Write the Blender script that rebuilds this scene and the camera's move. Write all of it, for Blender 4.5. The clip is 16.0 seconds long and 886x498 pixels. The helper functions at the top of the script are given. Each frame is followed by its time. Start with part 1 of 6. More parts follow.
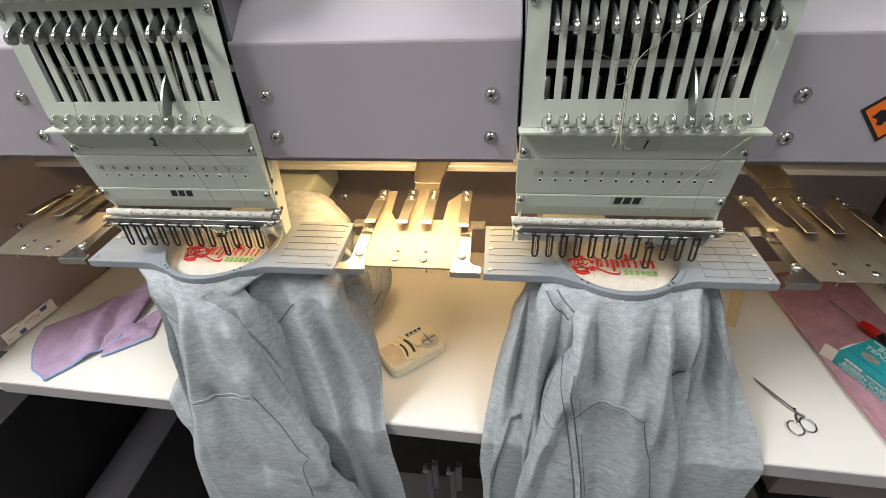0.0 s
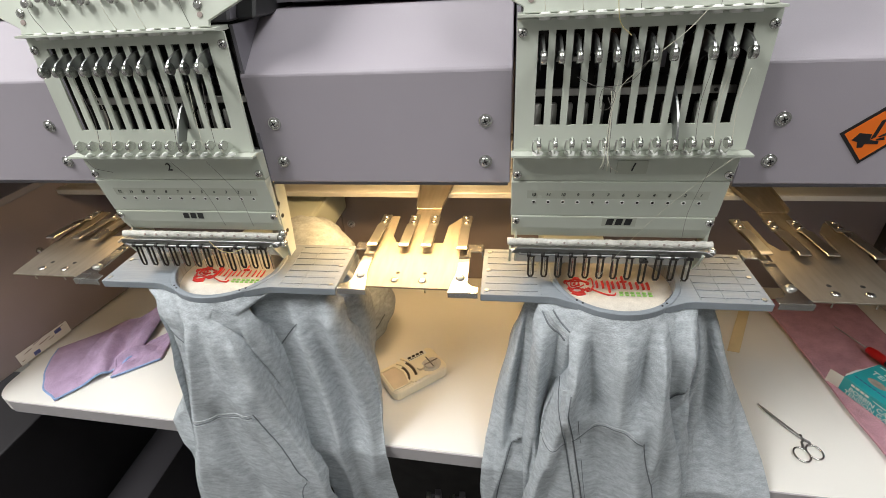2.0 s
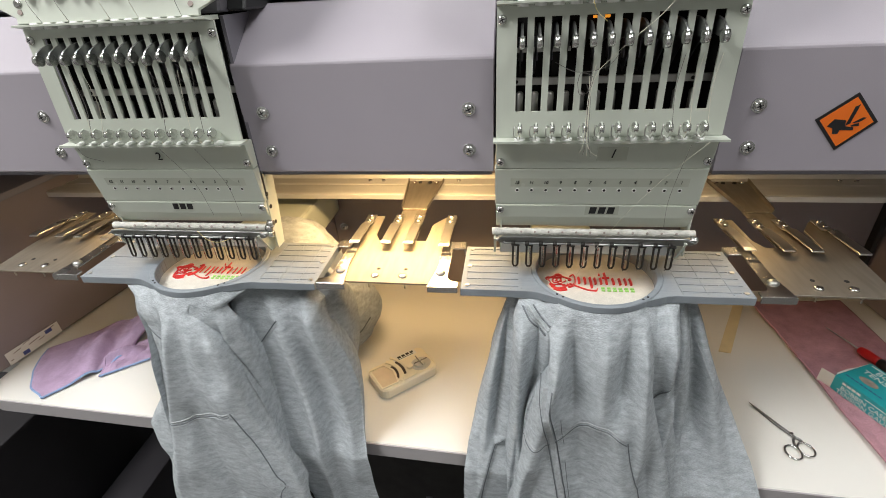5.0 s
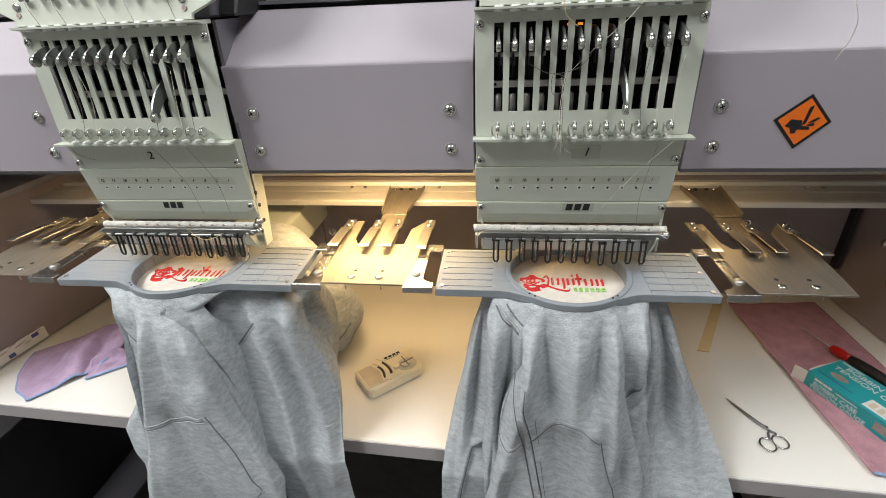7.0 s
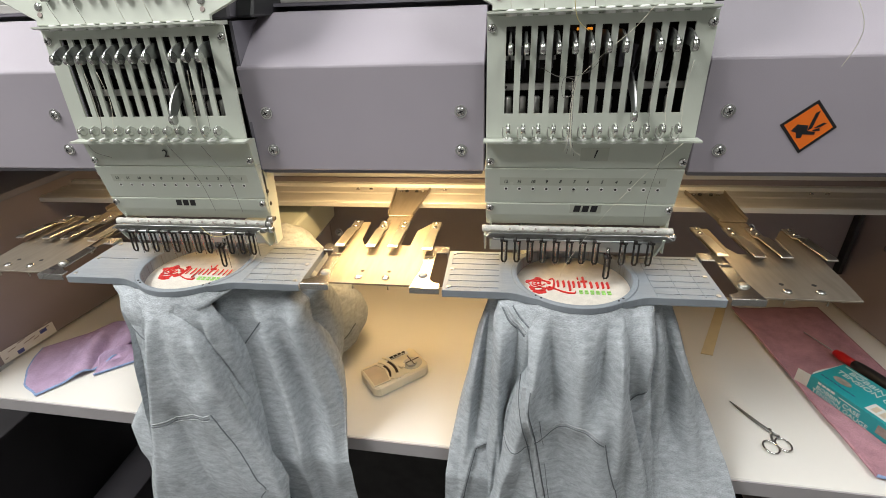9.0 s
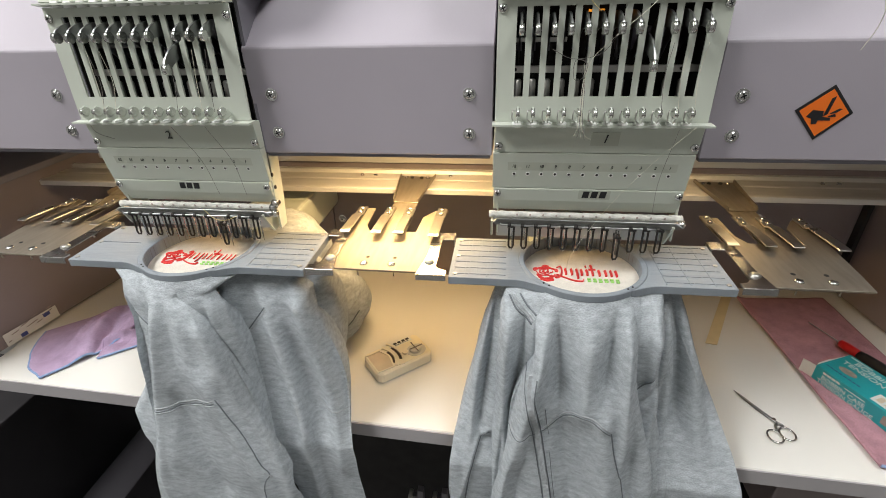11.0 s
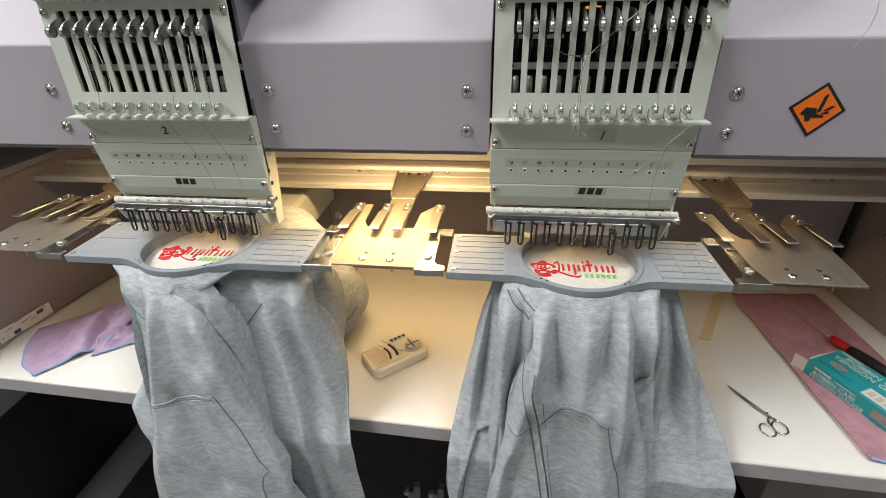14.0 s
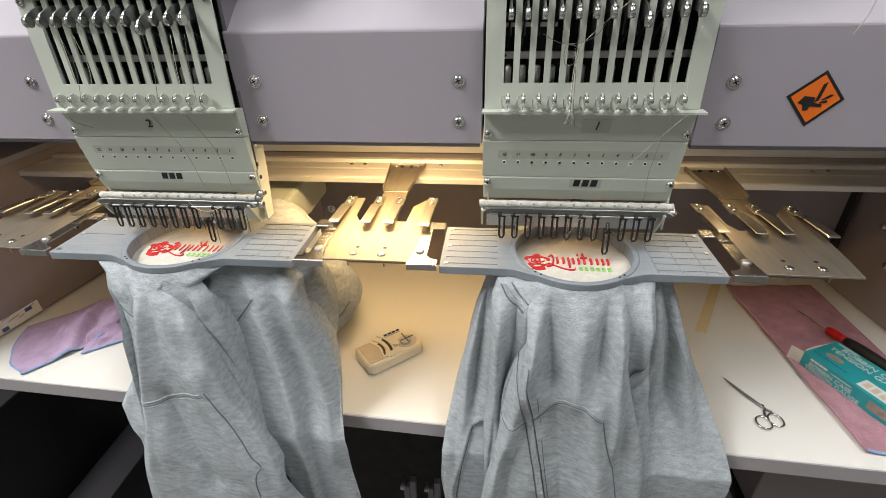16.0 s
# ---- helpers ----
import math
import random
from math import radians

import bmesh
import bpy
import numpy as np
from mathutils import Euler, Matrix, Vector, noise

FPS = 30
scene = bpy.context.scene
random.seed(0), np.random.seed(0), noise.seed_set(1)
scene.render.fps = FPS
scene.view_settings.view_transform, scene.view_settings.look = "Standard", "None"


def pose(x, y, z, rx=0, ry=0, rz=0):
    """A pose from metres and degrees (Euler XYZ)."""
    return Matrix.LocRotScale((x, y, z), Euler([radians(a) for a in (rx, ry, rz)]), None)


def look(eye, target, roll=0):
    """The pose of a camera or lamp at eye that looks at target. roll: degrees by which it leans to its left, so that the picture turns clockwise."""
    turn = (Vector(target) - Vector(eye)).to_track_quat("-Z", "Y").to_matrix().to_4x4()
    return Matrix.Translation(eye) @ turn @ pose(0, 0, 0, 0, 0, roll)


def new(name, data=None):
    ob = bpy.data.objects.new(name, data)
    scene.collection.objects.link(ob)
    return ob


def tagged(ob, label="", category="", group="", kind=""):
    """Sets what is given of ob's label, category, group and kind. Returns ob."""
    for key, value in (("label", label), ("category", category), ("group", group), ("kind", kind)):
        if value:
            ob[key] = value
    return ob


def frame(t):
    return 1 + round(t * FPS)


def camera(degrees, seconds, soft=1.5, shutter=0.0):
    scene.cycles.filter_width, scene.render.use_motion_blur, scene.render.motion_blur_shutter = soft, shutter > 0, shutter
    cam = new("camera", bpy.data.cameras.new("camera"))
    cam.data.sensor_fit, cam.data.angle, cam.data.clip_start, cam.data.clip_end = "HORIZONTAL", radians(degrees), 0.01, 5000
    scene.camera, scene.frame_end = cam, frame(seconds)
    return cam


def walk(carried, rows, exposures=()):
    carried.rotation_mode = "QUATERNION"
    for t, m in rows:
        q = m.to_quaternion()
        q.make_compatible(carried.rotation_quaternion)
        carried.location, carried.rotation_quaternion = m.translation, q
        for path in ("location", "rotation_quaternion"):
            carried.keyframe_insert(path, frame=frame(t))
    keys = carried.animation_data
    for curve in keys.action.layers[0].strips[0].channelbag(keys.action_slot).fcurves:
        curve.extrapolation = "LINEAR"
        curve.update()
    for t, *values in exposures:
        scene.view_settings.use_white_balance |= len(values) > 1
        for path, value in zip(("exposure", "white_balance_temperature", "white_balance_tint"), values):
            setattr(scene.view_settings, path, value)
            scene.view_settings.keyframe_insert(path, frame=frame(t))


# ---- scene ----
from mathutils.bvhtree import BVHTree

cam = camera(86.6, 16.0, soft=0.8)
PATH = [
    (0, (0.178, 0.126, 1.294), (-0.036, 1.721, 0.107), -2.9),
    (0.5, (0.188, 0.121, 1.289), (-0.042, 1.729, 0.122), -3.0),
    (1, (0.191, 0.117, 1.288), (-0.055, 1.742, 0.149), -3.3),
    (1.5, (0.189, 0.111, 1.29), (-0.067, 1.758, 0.184), -3.4),
    (2, (0.192, 0.109, 1.292), (-0.072, 1.777, 0.222), -3.5),
    (2.5, (0.194, 0.108, 1.292), (-0.073, 1.795, 0.252), -3.5),
    (3, (0.194, 0.11, 1.288), (-0.082, 1.805, 0.264), -3.5),
    (3.5, (0.197, 0.114, 1.286), (-0.088, 1.813, 0.269), -3.6),
    (4, (0.201, 0.108, 1.281), (-0.088, 1.808, 0.269), -3.5),
    (6.5, (0.216, 0.076, 1.258), (-0.017, 1.816, 0.3), -2.8),
    (7, (0.218, 0.071, 1.259), (-0.017, 1.82, 0.318), -2.7),
    (7.5, (0.211, 0.067, 1.26), (-0.027, 1.822, 0.33), -2.5),
    (8, (0.21, 0.063, 1.257), (-0.031, 1.822, 0.335), -2.3),
    (8.5, (0.212, 0.063, 1.26), (-0.029, 1.819, 0.334), -2.2),
    (9, (0.211, 0.063, 1.259), (-0.028, 1.818, 0.331), -2.1),
    (9.5, (0.209, 0.062, 1.258), (-0.03, 1.812, 0.319), -2.0),
    (12, (0.205, 0.066, 1.252), (-0.036, 1.796, 0.278), -1.5),
    (12.5, (0.205, 0.063, 1.255), (-0.032, 1.794, 0.281), -1.5),
    (13, (0.202, 0.062, 1.254), (-0.029, 1.795, 0.283), -1.4),
    (13.5, (0.203, 0.064, 1.253), (-0.021, 1.797, 0.281), -1.3),
    (14, (0.203, 0.062, 1.253), (-0.015, 1.794, 0.276), -1.3),
    (14.5, (0.202, 0.063, 1.252), (-0.012, 1.791, 0.269), -1.2),
    (15, (0.202, 0.064, 1.251), (-0.009, 1.79, 0.263), -1.3),
    (15.5, (0.205, 0.068, 1.25), (-0.005, 1.79, 0.253), -1.4),
    (16, (0.206, 0.07, 1.25), (0.003, 1.788, 0.247), -1.5),
]
walk(cam, [(t, look(eye, target, roll)) for t, eye, target, roll in PATH])

# ---- world and large lights ----
world = bpy.data.worlds.new("room_world")
scene.world = world
world.use_nodes = True
world.node_tree.nodes["Background"].inputs[0].default_value = (0.80, 0.88, 1.0, 1)
world.node_tree.nodes["Background"].inputs[1].default_value = 0.02


def area(name, loc, target, sx, sy, watts, colour):
    data = bpy.data.lights.new(name, "AREA")
    data.shape, data.size, data.size_y, data.energy, data.color = "RECTANGLE", sx, sy, watts, colour
    ob = new(name, data)
    ob.matrix_world = look(loc, target)
    return ob


COOL = (1.0, 0.985, 0.96)
WARM = (1.0, 0.635, 0.265)
area("ceiling_light_lamp", (0.9, -0.10, 2.62), (0.9, -0.099, 0), 0.5, 1.2, 15, COOL)
area("ceiling_light_lamp", (-1.0, -0.10, 2.62), (-1.0, -0.099, 0), 0.5, 1.2, 52, COOL)
area("ceiling_light_lamp", (0.3, 1.45, 2.62), (0.3, 1.451, 0), 1.2, 0.5, 16, COOL)
area("work_lamp", (0.085, 0.585, 1.1030), (0.085, 0.57, 0.8), 0.17, 0.02, 0.98, WARM)
area("work_lamp", (0.445, 0.600, 1.1030), (0.44, 0.57, 0.8), 0.08, 0.02, 0.09, WARM)
area("work_lamp", (-0.300, 0.600, 1.1030), (-0.31, 0.57, 0.8), 0.08, 0.02, 0.09, WARM)


# ---- materials ----
def mat(name, col, rough=0.5, metal=0.0, vary=0.08, scale=40.0, bump=0.0, bscale=400.0, stretch=(1, 1, 1), coat=0.0,
        spec=0.5, emit=0.0, rnd=0.0, second=None, fine=0.0):
    m = bpy.data.materials.new(name)
    m.use_nodes = True
    nt = m.node_tree
    b = nt.nodes["Principled BSDF"]
    b.inputs["Roughness"].default_value = rough
    b.inputs["Metallic"].default_value = metal
    b.inputs["Coat Weight"].default_value = coat
    b.inputs["Specular IOR Level"].default_value = spec
    tc = nt.nodes.new("ShaderNodeTexCoord")
    mp = nt.nodes.new("ShaderNodeMapping")
    mp.inputs["Scale"].default_value = stretch
    nt.links.new(tc.outputs["Object"], mp.inputs["Vector"])
    n1 = nt.nodes.new("ShaderNodeTexNoise")
    n1.inputs["Scale"].default_value = scale
    n1.inputs["Detail"].default_value = 5
    nt.links.new(mp.outputs[0], n1.inputs["Vector"])
    ramp = nt.nodes.new("ShaderNodeValToRGB")
    c2 = second or tuple(c * (1 - 2 * vary) for c in col)
    c1 = col if second else tuple(min(1, c * (1 + vary)) for c in col)
    ramp.color_ramp.elements[0].position, ramp.color_ramp.elements[1].position = 0.3, 0.7
    ramp.color_ramp.elements[0].color, ramp.color_ramp.elements[1].color = (*c2, 1), (*c1, 1)
    nt.links.new(n1.outputs[0], ramp.inputs[0])
    out = ramp.outputs[0]
    if fine:
        n3 = nt.nodes.new("ShaderNodeTexNoise")
        n3.inputs["Scale"].default_value = bscale
        n3.inputs["Detail"].default_value = 3
        nt.links.new(mp.outputs[0], n3.inputs["Vector"])
        mr = nt.nodes.new("ShaderNodeMapRange")
        mr.inputs["From Min"].default_value, mr.inputs["From Max"].default_value = 0.3, 0.7
        mr.inputs["To Min"].default_value, mr.inputs["To Max"].default_value = 1 - fine, 1 + fine
        nt.links.new(n3.outputs[0], mr.inputs[0])
        mx = nt.nodes.new("ShaderNodeMix")
        mx.data_type, mx.blend_type = "RGBA", "MULTIPLY"
        mx.inputs[0].default_value = 1
        nt.links.new(out, mx.inputs[6])
        nt.links.new(mr.outputs[0], mx.inputs[7])
        out = mx.outputs[2]
    nt.links.new(out, b.inputs["Base Color"])
    n4 = nt.nodes.new("ShaderNodeTexNoise")
    n4.inputs["Scale"].default_value = scale * 0.6
    nt.links.new(tc.outputs["Object"], n4.inputs["Vector"])
    rr = nt.nodes.new("ShaderNodeMapRange")
    rr.inputs["To Min"].default_value, rr.inputs["To Max"].default_value = max(0.03, rough - 0.08), min(1, rough + 0.08)
    nt.links.new(n4.outputs[0], rr.inputs[0])
    nt.links.new(rr.outputs[0], b.inputs["Roughness"])
    if bump:
        n2 = nt.nodes.new("ShaderNodeTexNoise")
        n2.inputs["Scale"].default_value = bscale
        n2.inputs["Detail"].default_value = 4
        nt.links.new(mp.outputs[0], n2.inputs["Vector"])
        bp = nt.nodes.new("ShaderNodeBump")
        bp.inputs["Strength"].default_value = bump
        bp.inputs["Distance"].default_value = 0.001
        nt.links.new(n2.outputs[0], bp.inputs["Height"])
        nt.links.new(bp.outputs[0], b.inputs["Normal"])
    if emit:
        b.inputs["Emission Color"].default_value = (*col, 1)
        b.inputs["Emission Strength"].default_value = emit
    return m


M = {}
M["head"] = mat("sage_enamel", (0.545, 0.58, 0.51), 0.42, vary=0.025, scale=9, bump=0.06, bscale=900)
M["cover"] = mat("lavender_grey_powder_coat", (0.372, 0.343, 0.386), 0.5, vary=0.03, scale=7, bump=0.12, bscale=1400)
M["casing"] = mat("brown_grey_panel_paint", (0.25, 0.205, 0.205), 0.55, vary=0.05, scale=8, bump=0.1, bscale=1200)
M["dark_side"] = mat("grey_side_paint", (0.20, 0.19, 0.22), 0.5, vary=0.04, scale=12)
M["steel"] = mat("brushed_steel", (0.50, 0.49, 0.47), 0.36, 1.0, vary=0.05, scale=30, bump=0.05, bscale=500, stretch=(1, 12, 1))
M["plate_steel"] = mat("dull_plated_steel", (0.345, 0.305, 0.25), 0.5, 0.9, vary=0.06, scale=25, bump=0.05, bscale=350, stretch=(8, 1, 1))
M["chrome"] = mat("polished_steel", (0.62, 0.62, 0.61), 0.24, 1.0, vary=0.03)
M["spring"] = mat("bright_spring_steel", (0.66, 0.64, 0.60), 0.30, 1.0, vary=0.04)
M["alu"] = mat("aluminium_rail", (0.66, 0.645, 0.61), 0.5, 0.35, vary=0.05, scale=15, stretch=(0.4, 6, 6))
M["lever"] = mat("satin_lever_steel", (0.36, 0.37, 0.37), 0.34, 1.0, vary=0.05, scale=30)
M["rail_steel"] = mat("dark_rail_steel", (0.30, 0.30, 0.29), 0.36, 1.0, vary=0.06, scale=30)
M["wire"] = mat("dark_burnished_wire", (0.035, 0.032, 0.03), 0.35, 0.5, vary=0.1)
# near-black for holes and black parts, also painted shade inside the machine
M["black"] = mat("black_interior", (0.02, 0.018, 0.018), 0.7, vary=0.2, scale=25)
# lavender leg paints, darkened to hold the shade below the table
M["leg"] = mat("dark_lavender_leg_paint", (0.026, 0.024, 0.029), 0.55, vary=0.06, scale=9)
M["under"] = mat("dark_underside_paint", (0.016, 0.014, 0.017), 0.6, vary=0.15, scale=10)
M["white_plastic"] = mat("white_plastic", (0.78, 0.79, 0.76), 0.4, vary=0.03)
M["felt"] = mat("white_felt", (0.66, 0.65, 0.60), 0.95, vary=0.12, scale=160, bump=0.9, bscale=900)
M["table"] = mat("white_laminate", (0.80, 0.785, 0.74), 0.38, vary=0.018, scale=5, bump=0.03, bscale=900)
M["table_edge"] = mat("grey_edge_band", (0.42, 0.40, 0.41), 0.5, vary=0.04, scale=14)
M["hoop"] = mat("grey_printed_plastic", (0.255, 0.285, 0.315), 0.5, vary=0.05, scale=30, bump=0.25, bscale=260, stretch=(1, 14, 1))
M["fleece"] = mat("heather_grey_fleece", (0.515, 0.553, 0.580), 0.95, vary=0.1, scale=170, bump=0.9, bscale=900,
                  stretch=(0.55, 0.8, 1.6), spec=0.12, second=(0.350, 0.380, 0.405), fine=0.16)
M["cotton"] = mat("hooped_cream_fabric", (0.66, 0.62, 0.55), 0.95, vary=0.05, scale=120, bump=0.5, bscale=1100, spec=0.15, fine=0.07)
M["seam"] = mat("seam_stitching", (0.45, 0.475, 0.495), 0.9, vary=0.12, scale=300, bump=0.6, bscale=1500, spec=0.2)
# darker seam colour, with the shade beside seams and folds painted in
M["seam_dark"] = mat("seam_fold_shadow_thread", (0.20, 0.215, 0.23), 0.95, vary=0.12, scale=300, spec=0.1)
M["red_thread"] = mat("red_satin_thread", (0.80, 0.035, 0.03), 0.42, vary=0.12, scale=500, bump=0.8, bscale=1500, stretch=(1, 5, 1))
M["green_thread"] = mat("green_satin_thread", (0.33, 0.66, 0.16), 0.45, vary=0.12, scale=500, bump=0.8, bscale=1500)
M["cream"] = mat("cream_abs_plastic", (0.86, 0.80, 0.64), 0.36, vary=0.02, scale=12, coat=0.1)
M["brown"] = mat("dark_brown_plastic", (0.05, 0.035, 0.025), 0.4, vary=0.1)
M["dial"] = mat("pale_dial_face", (0.70, 0.59, 0.45), 0.4, vary=0.06)
M["pink"] = mat("pink_microfibre", (0.50, 0.275, 0.325), 0.97, vary=0.09, scale=60, bump=1.0, bscale=700, spec=0.1, fine=0.15)
M["lilac"] = mat("lilac_microfibre", (0.53, 0.39, 0.57), 0.97, vary=0.09, scale=60, bump=1.0, bscale=700, spec=0.1, fine=0.15)
M["hem"] = mat("blue_hem_stitch", (0.30, 0.42, 0.68), 0.9, vary=0.1, scale=200, bump=0.6, bscale=900)
M["teal"] = mat("teal_printed_card", (0.02, 0.36, 0.40), 0.42, vary=0.03, scale=20, bump=0.05, bscale=600)
M["card_white"] = mat("white_print", (0.78, 0.80, 0.78), 0.5, vary=0.04)
M["card_inside"] = mat("grey_card_inside", (0.28, 0.26, 0.23), 0.8, vary=0.06)
M["print_grey"] = mat("brown_grey_print", (0.36, 0.30, 0.27), 0.6, vary=0.15, scale=150)
M["orange"] = mat("orange_sticker", (0.83, 0.17, 0.015), 0.35, vary=0.02)
M["ink"] = mat("black_ink", (0.012, 0.012, 0.014), 0.45, vary=0.1)
M["ink_blue"] = mat("blue_ink", (0.06, 0.08, 0.25), 0.5, vary=0.1)
M["tape"] = mat("label_tape", (0.49, 0.515, 0.44), 0.25, vary=0.03)
M["paper"] = mat("off_white_paper", (0.70, 0.67, 0.62), 0.7, vary=0.03)
M["strip"] = mat("cream_card_strip", (0.72, 0.60, 0.36), 0.6, vary=0.04)
M["red_plastic"] = mat("red_handle_plastic", (0.55, 0.012, 0.015), 0.3, vary=0.05)
M["rubber"] = mat("black_rubber", (0.018, 0.018, 0.02), 0.5, vary=0.1)
M["thread_w"] = mat("pale_thread", (0.62, 0.60, 0.50), 0.6, vary=0.1)
M["thread_y"] = mat("cream_thread", (0.72, 0.62, 0.28), 0.6, vary=0.1)
M["thread_d"] = mat("grey_thread", (0.16, 0.15, 0.14), 0.6, vary=0.1)
M["wall"] = mat("white_wall_paint", (0.62, 0.62, 0.60), 0.8, vary=0.02, scale=4)
M["floor"] = mat("grey_vinyl_floor", (0.20, 0.19, 0.18), 0.5, vary=0.1, scale=6)
M["bin"] = mat("beige_grey_cabinet_paint", (0.30, 0.28, 0.22), 0.5, vary=0.05, scale=10)
M["glow"] = mat("warm_lamp_diffuser", (1.0, 0.80, 0.50), 0.5, vary=0.0, emit=9.0)
M["amber"] = mat("amber_indicator", (1.0, 0.35, 0.03), 0.4, vary=0.0, emit=0.8)
M["panel_glow"] = mat("ceiling_diffuser", (0.92, 0.97, 1.0), 0.5, vary=0.0, emit=3.0)


# ---- mesh helpers ----
def box(bm, x0, x1, y0, y1, z0, z1, bev=0.0):
    g = bmesh.ops.create_cube(bm, size=1)
    vs = g["verts"]
    for v in vs:
        v.co = Vector(((x0 + x1) / 2 + v.co.x * (x1 - x0), (y0 + y1) / 2 + v.co.y * (y1 - y0), (z0 + z1) / 2 + v.co.z * (z1 - z0)))
    if bev:
        es = list({e for v in vs for e in v.link_edges})
        bmesh.ops.bevel(bm, geom=es, offset=bev, segments=2, affect="EDGES", profile=0.6)
    return bm


def prism(bm, pts, lo, hi, axis="z", bev=0.0):
    """A solid over an outline; axis z: (x, y); axis y: (x, z); axis x: (y, z)."""
    def P(p, h):
        return {"z": (p[0], p[1], h), "y": (p[0], h, p[1]), "x": (h, p[0], p[1])}[axis]
    a = [bm.verts.new(P(p, lo)) for p in pts]
    b = [bm.verts.new(P(p, hi)) for p in pts]
    fs = [bm.faces.new(a[::-1]), bm.faces.new(b)]
    n = len(pts)
    for i in range(n):
        fs.append(bm.faces.new((a[i], a[(i + 1) % n], b[(i + 1) % n], b[i])))
    bmesh.ops.recalc_face_normals(bm, faces=fs)
    if bev:
        bmesh.ops.bevel(bm, geom=list({e for f in fs for e in f.edges}), offset=bev, segments=1, affect="EDGES")
    return bm


def tube(bm, pts, r, seg=8, closed=False, flat=1.0):
    pts = [Vector(p) for p in pts]
    n = len(pts)
    rings = []
    prev = None
    for i, p in enumerate(pts):
        a = pts[(i - 1) % n] if (closed or i > 0) else p
        c = pts[(i + 1) % n] if (closed or i < n - 1) else p
        d = (c - a).normalized()
        if prev is None:
            u = d.orthogonal().normalized()
        else:
            u = prev - d * prev.dot(d)
            u = u.normalized() if u.length > 1e-6 else d.orthogonal().normalized()
        prev = u
        w = d.cross(u)
        rad = r[i] if isinstance(r, (list, tuple)) else r
        rings.append([bm.verts.new(p + (u * math.cos(k * 2 * math.pi / seg) + w * math.sin(k * 2 * math.pi / seg) * flat) * rad) for k in range(seg)])
    for i in range(n if closed else n - 1):
        A, B = rings[i], rings[(i + 1) % n]
        for k in range(seg):
            f = bm.faces.new((A[k], A[(k + 1) % seg], B[(k + 1) % seg], B[k]))
            f.smooth = True
    if not closed:
        bm.faces.new(rings[0][::-1])
        bm.faces.new(rings[-1])
    return bm


def sheet(bm, xs, zs, y0, y1, hole):
    """One connected upright plate with rectangular holes."""
    V = {}
    def v(i, j, y):
        if (i, j, y) not in V:
            V[i, j, y] = bm.verts.new((xs[i], y, zs[j]))
        return V[i, j, y]
    n, m = len(xs) - 1, len(zs) - 1
    def solid(i, j):
        return 0 <= i < n and 0 <= j < m and not hole(i, j)
    for i in range(n):
        for j in range(m):
            if not solid(i, j):
                continue
            bm.faces.new((v(i, j, y0), v(i + 1, j, y0), v(i + 1, j + 1, y0), v(i, j + 1, y0)))
            bm.faces.new((v(i, j, y1), v(i, j + 1, y1), v(i + 1, j + 1, y1), v(i + 1, j, y1)))
            for di, dj, a, b in ((-1, 0, (i, j + 1), (i, j)), (1, 0, (i + 1, j), (i + 1, j + 1)), (0, -1, (i, j), (i + 1, j)), (0, 1, (i + 1, j + 1), (i, j + 1))):
                if not solid(i + di, j + dj):
                    bm.faces.new((v(*a, y0), v(*a, y1), v(*b, y1), v(*b, y0)))
    bmesh.ops.recalc_face_normals(bm, faces=bm.faces)


def cyl(bm, p0, p1, r, seg=16, r2=None):
    return tube(bm, [p0, p1], [r, r if r2 is None else r2], seg)


def bez(p, n=12):
    """Points of a Catmull-Rom line through p."""
    p = [Vector(q) for q in p]
    q = [p[0] * 2 - p[1]] + p + [p[-1] * 2 - p[-2]]
    out = []
    for i in range(1, len(q) - 2):
        for k in range(n):
            t = k / n
            a, b, c, d = q[i - 1], q[i], q[i + 1], q[i + 2]
            out.append(0.5 * ((2 * b) + (c - a) * t + (2 * a - 5 * b + 4 * c - d) * t * t + (3 * b - a - 3 * c + d) * t ** 3))
    out.append(p[-1])
    return out


def root_at(name, loc, label, category, group="", kind=""):
    ob = new(name)
    ob.location = loc
    ob.empty_display_size = 0.02
    return tagged(ob, label, category, group, kind)


def origin_of(ob):
    p = Vector((0, 0, 0))
    while ob is not None:
        p = p + Vector(ob.location)
        ob = ob.parent
    return p


def part(name, bm, material, parent=None, label="", smooth=False, at=None):
    """One mesh object from a bmesh in world places; at: its own pivot."""
    me = bpy.data.meshes.new(name)
    base = origin_of(parent) if parent else Vector((0, 0, 0))
    piv = Vector(at) if at else base
    bmesh.ops.translate(bm, verts=bm.verts, vec=-piv)
    if smooth:
        for f in bm.faces:
            f.smooth = True
    bm.to_mesh(me)
    bm.free()
    ob = new(name, me)
    me.materials.append(M[material])
    if parent:
        ob.parent = parent
    ob.location = piv - base
    if label:
        tagged(ob, label)
    return ob


def B():
    return bmesh.new()


def thing(name, bm, material, label, category, group="", kind="", at=None, smooth=False):
    ob = part(name, bm, material, None, label, smooth, at)
    return tagged(ob, label, category, group, kind)


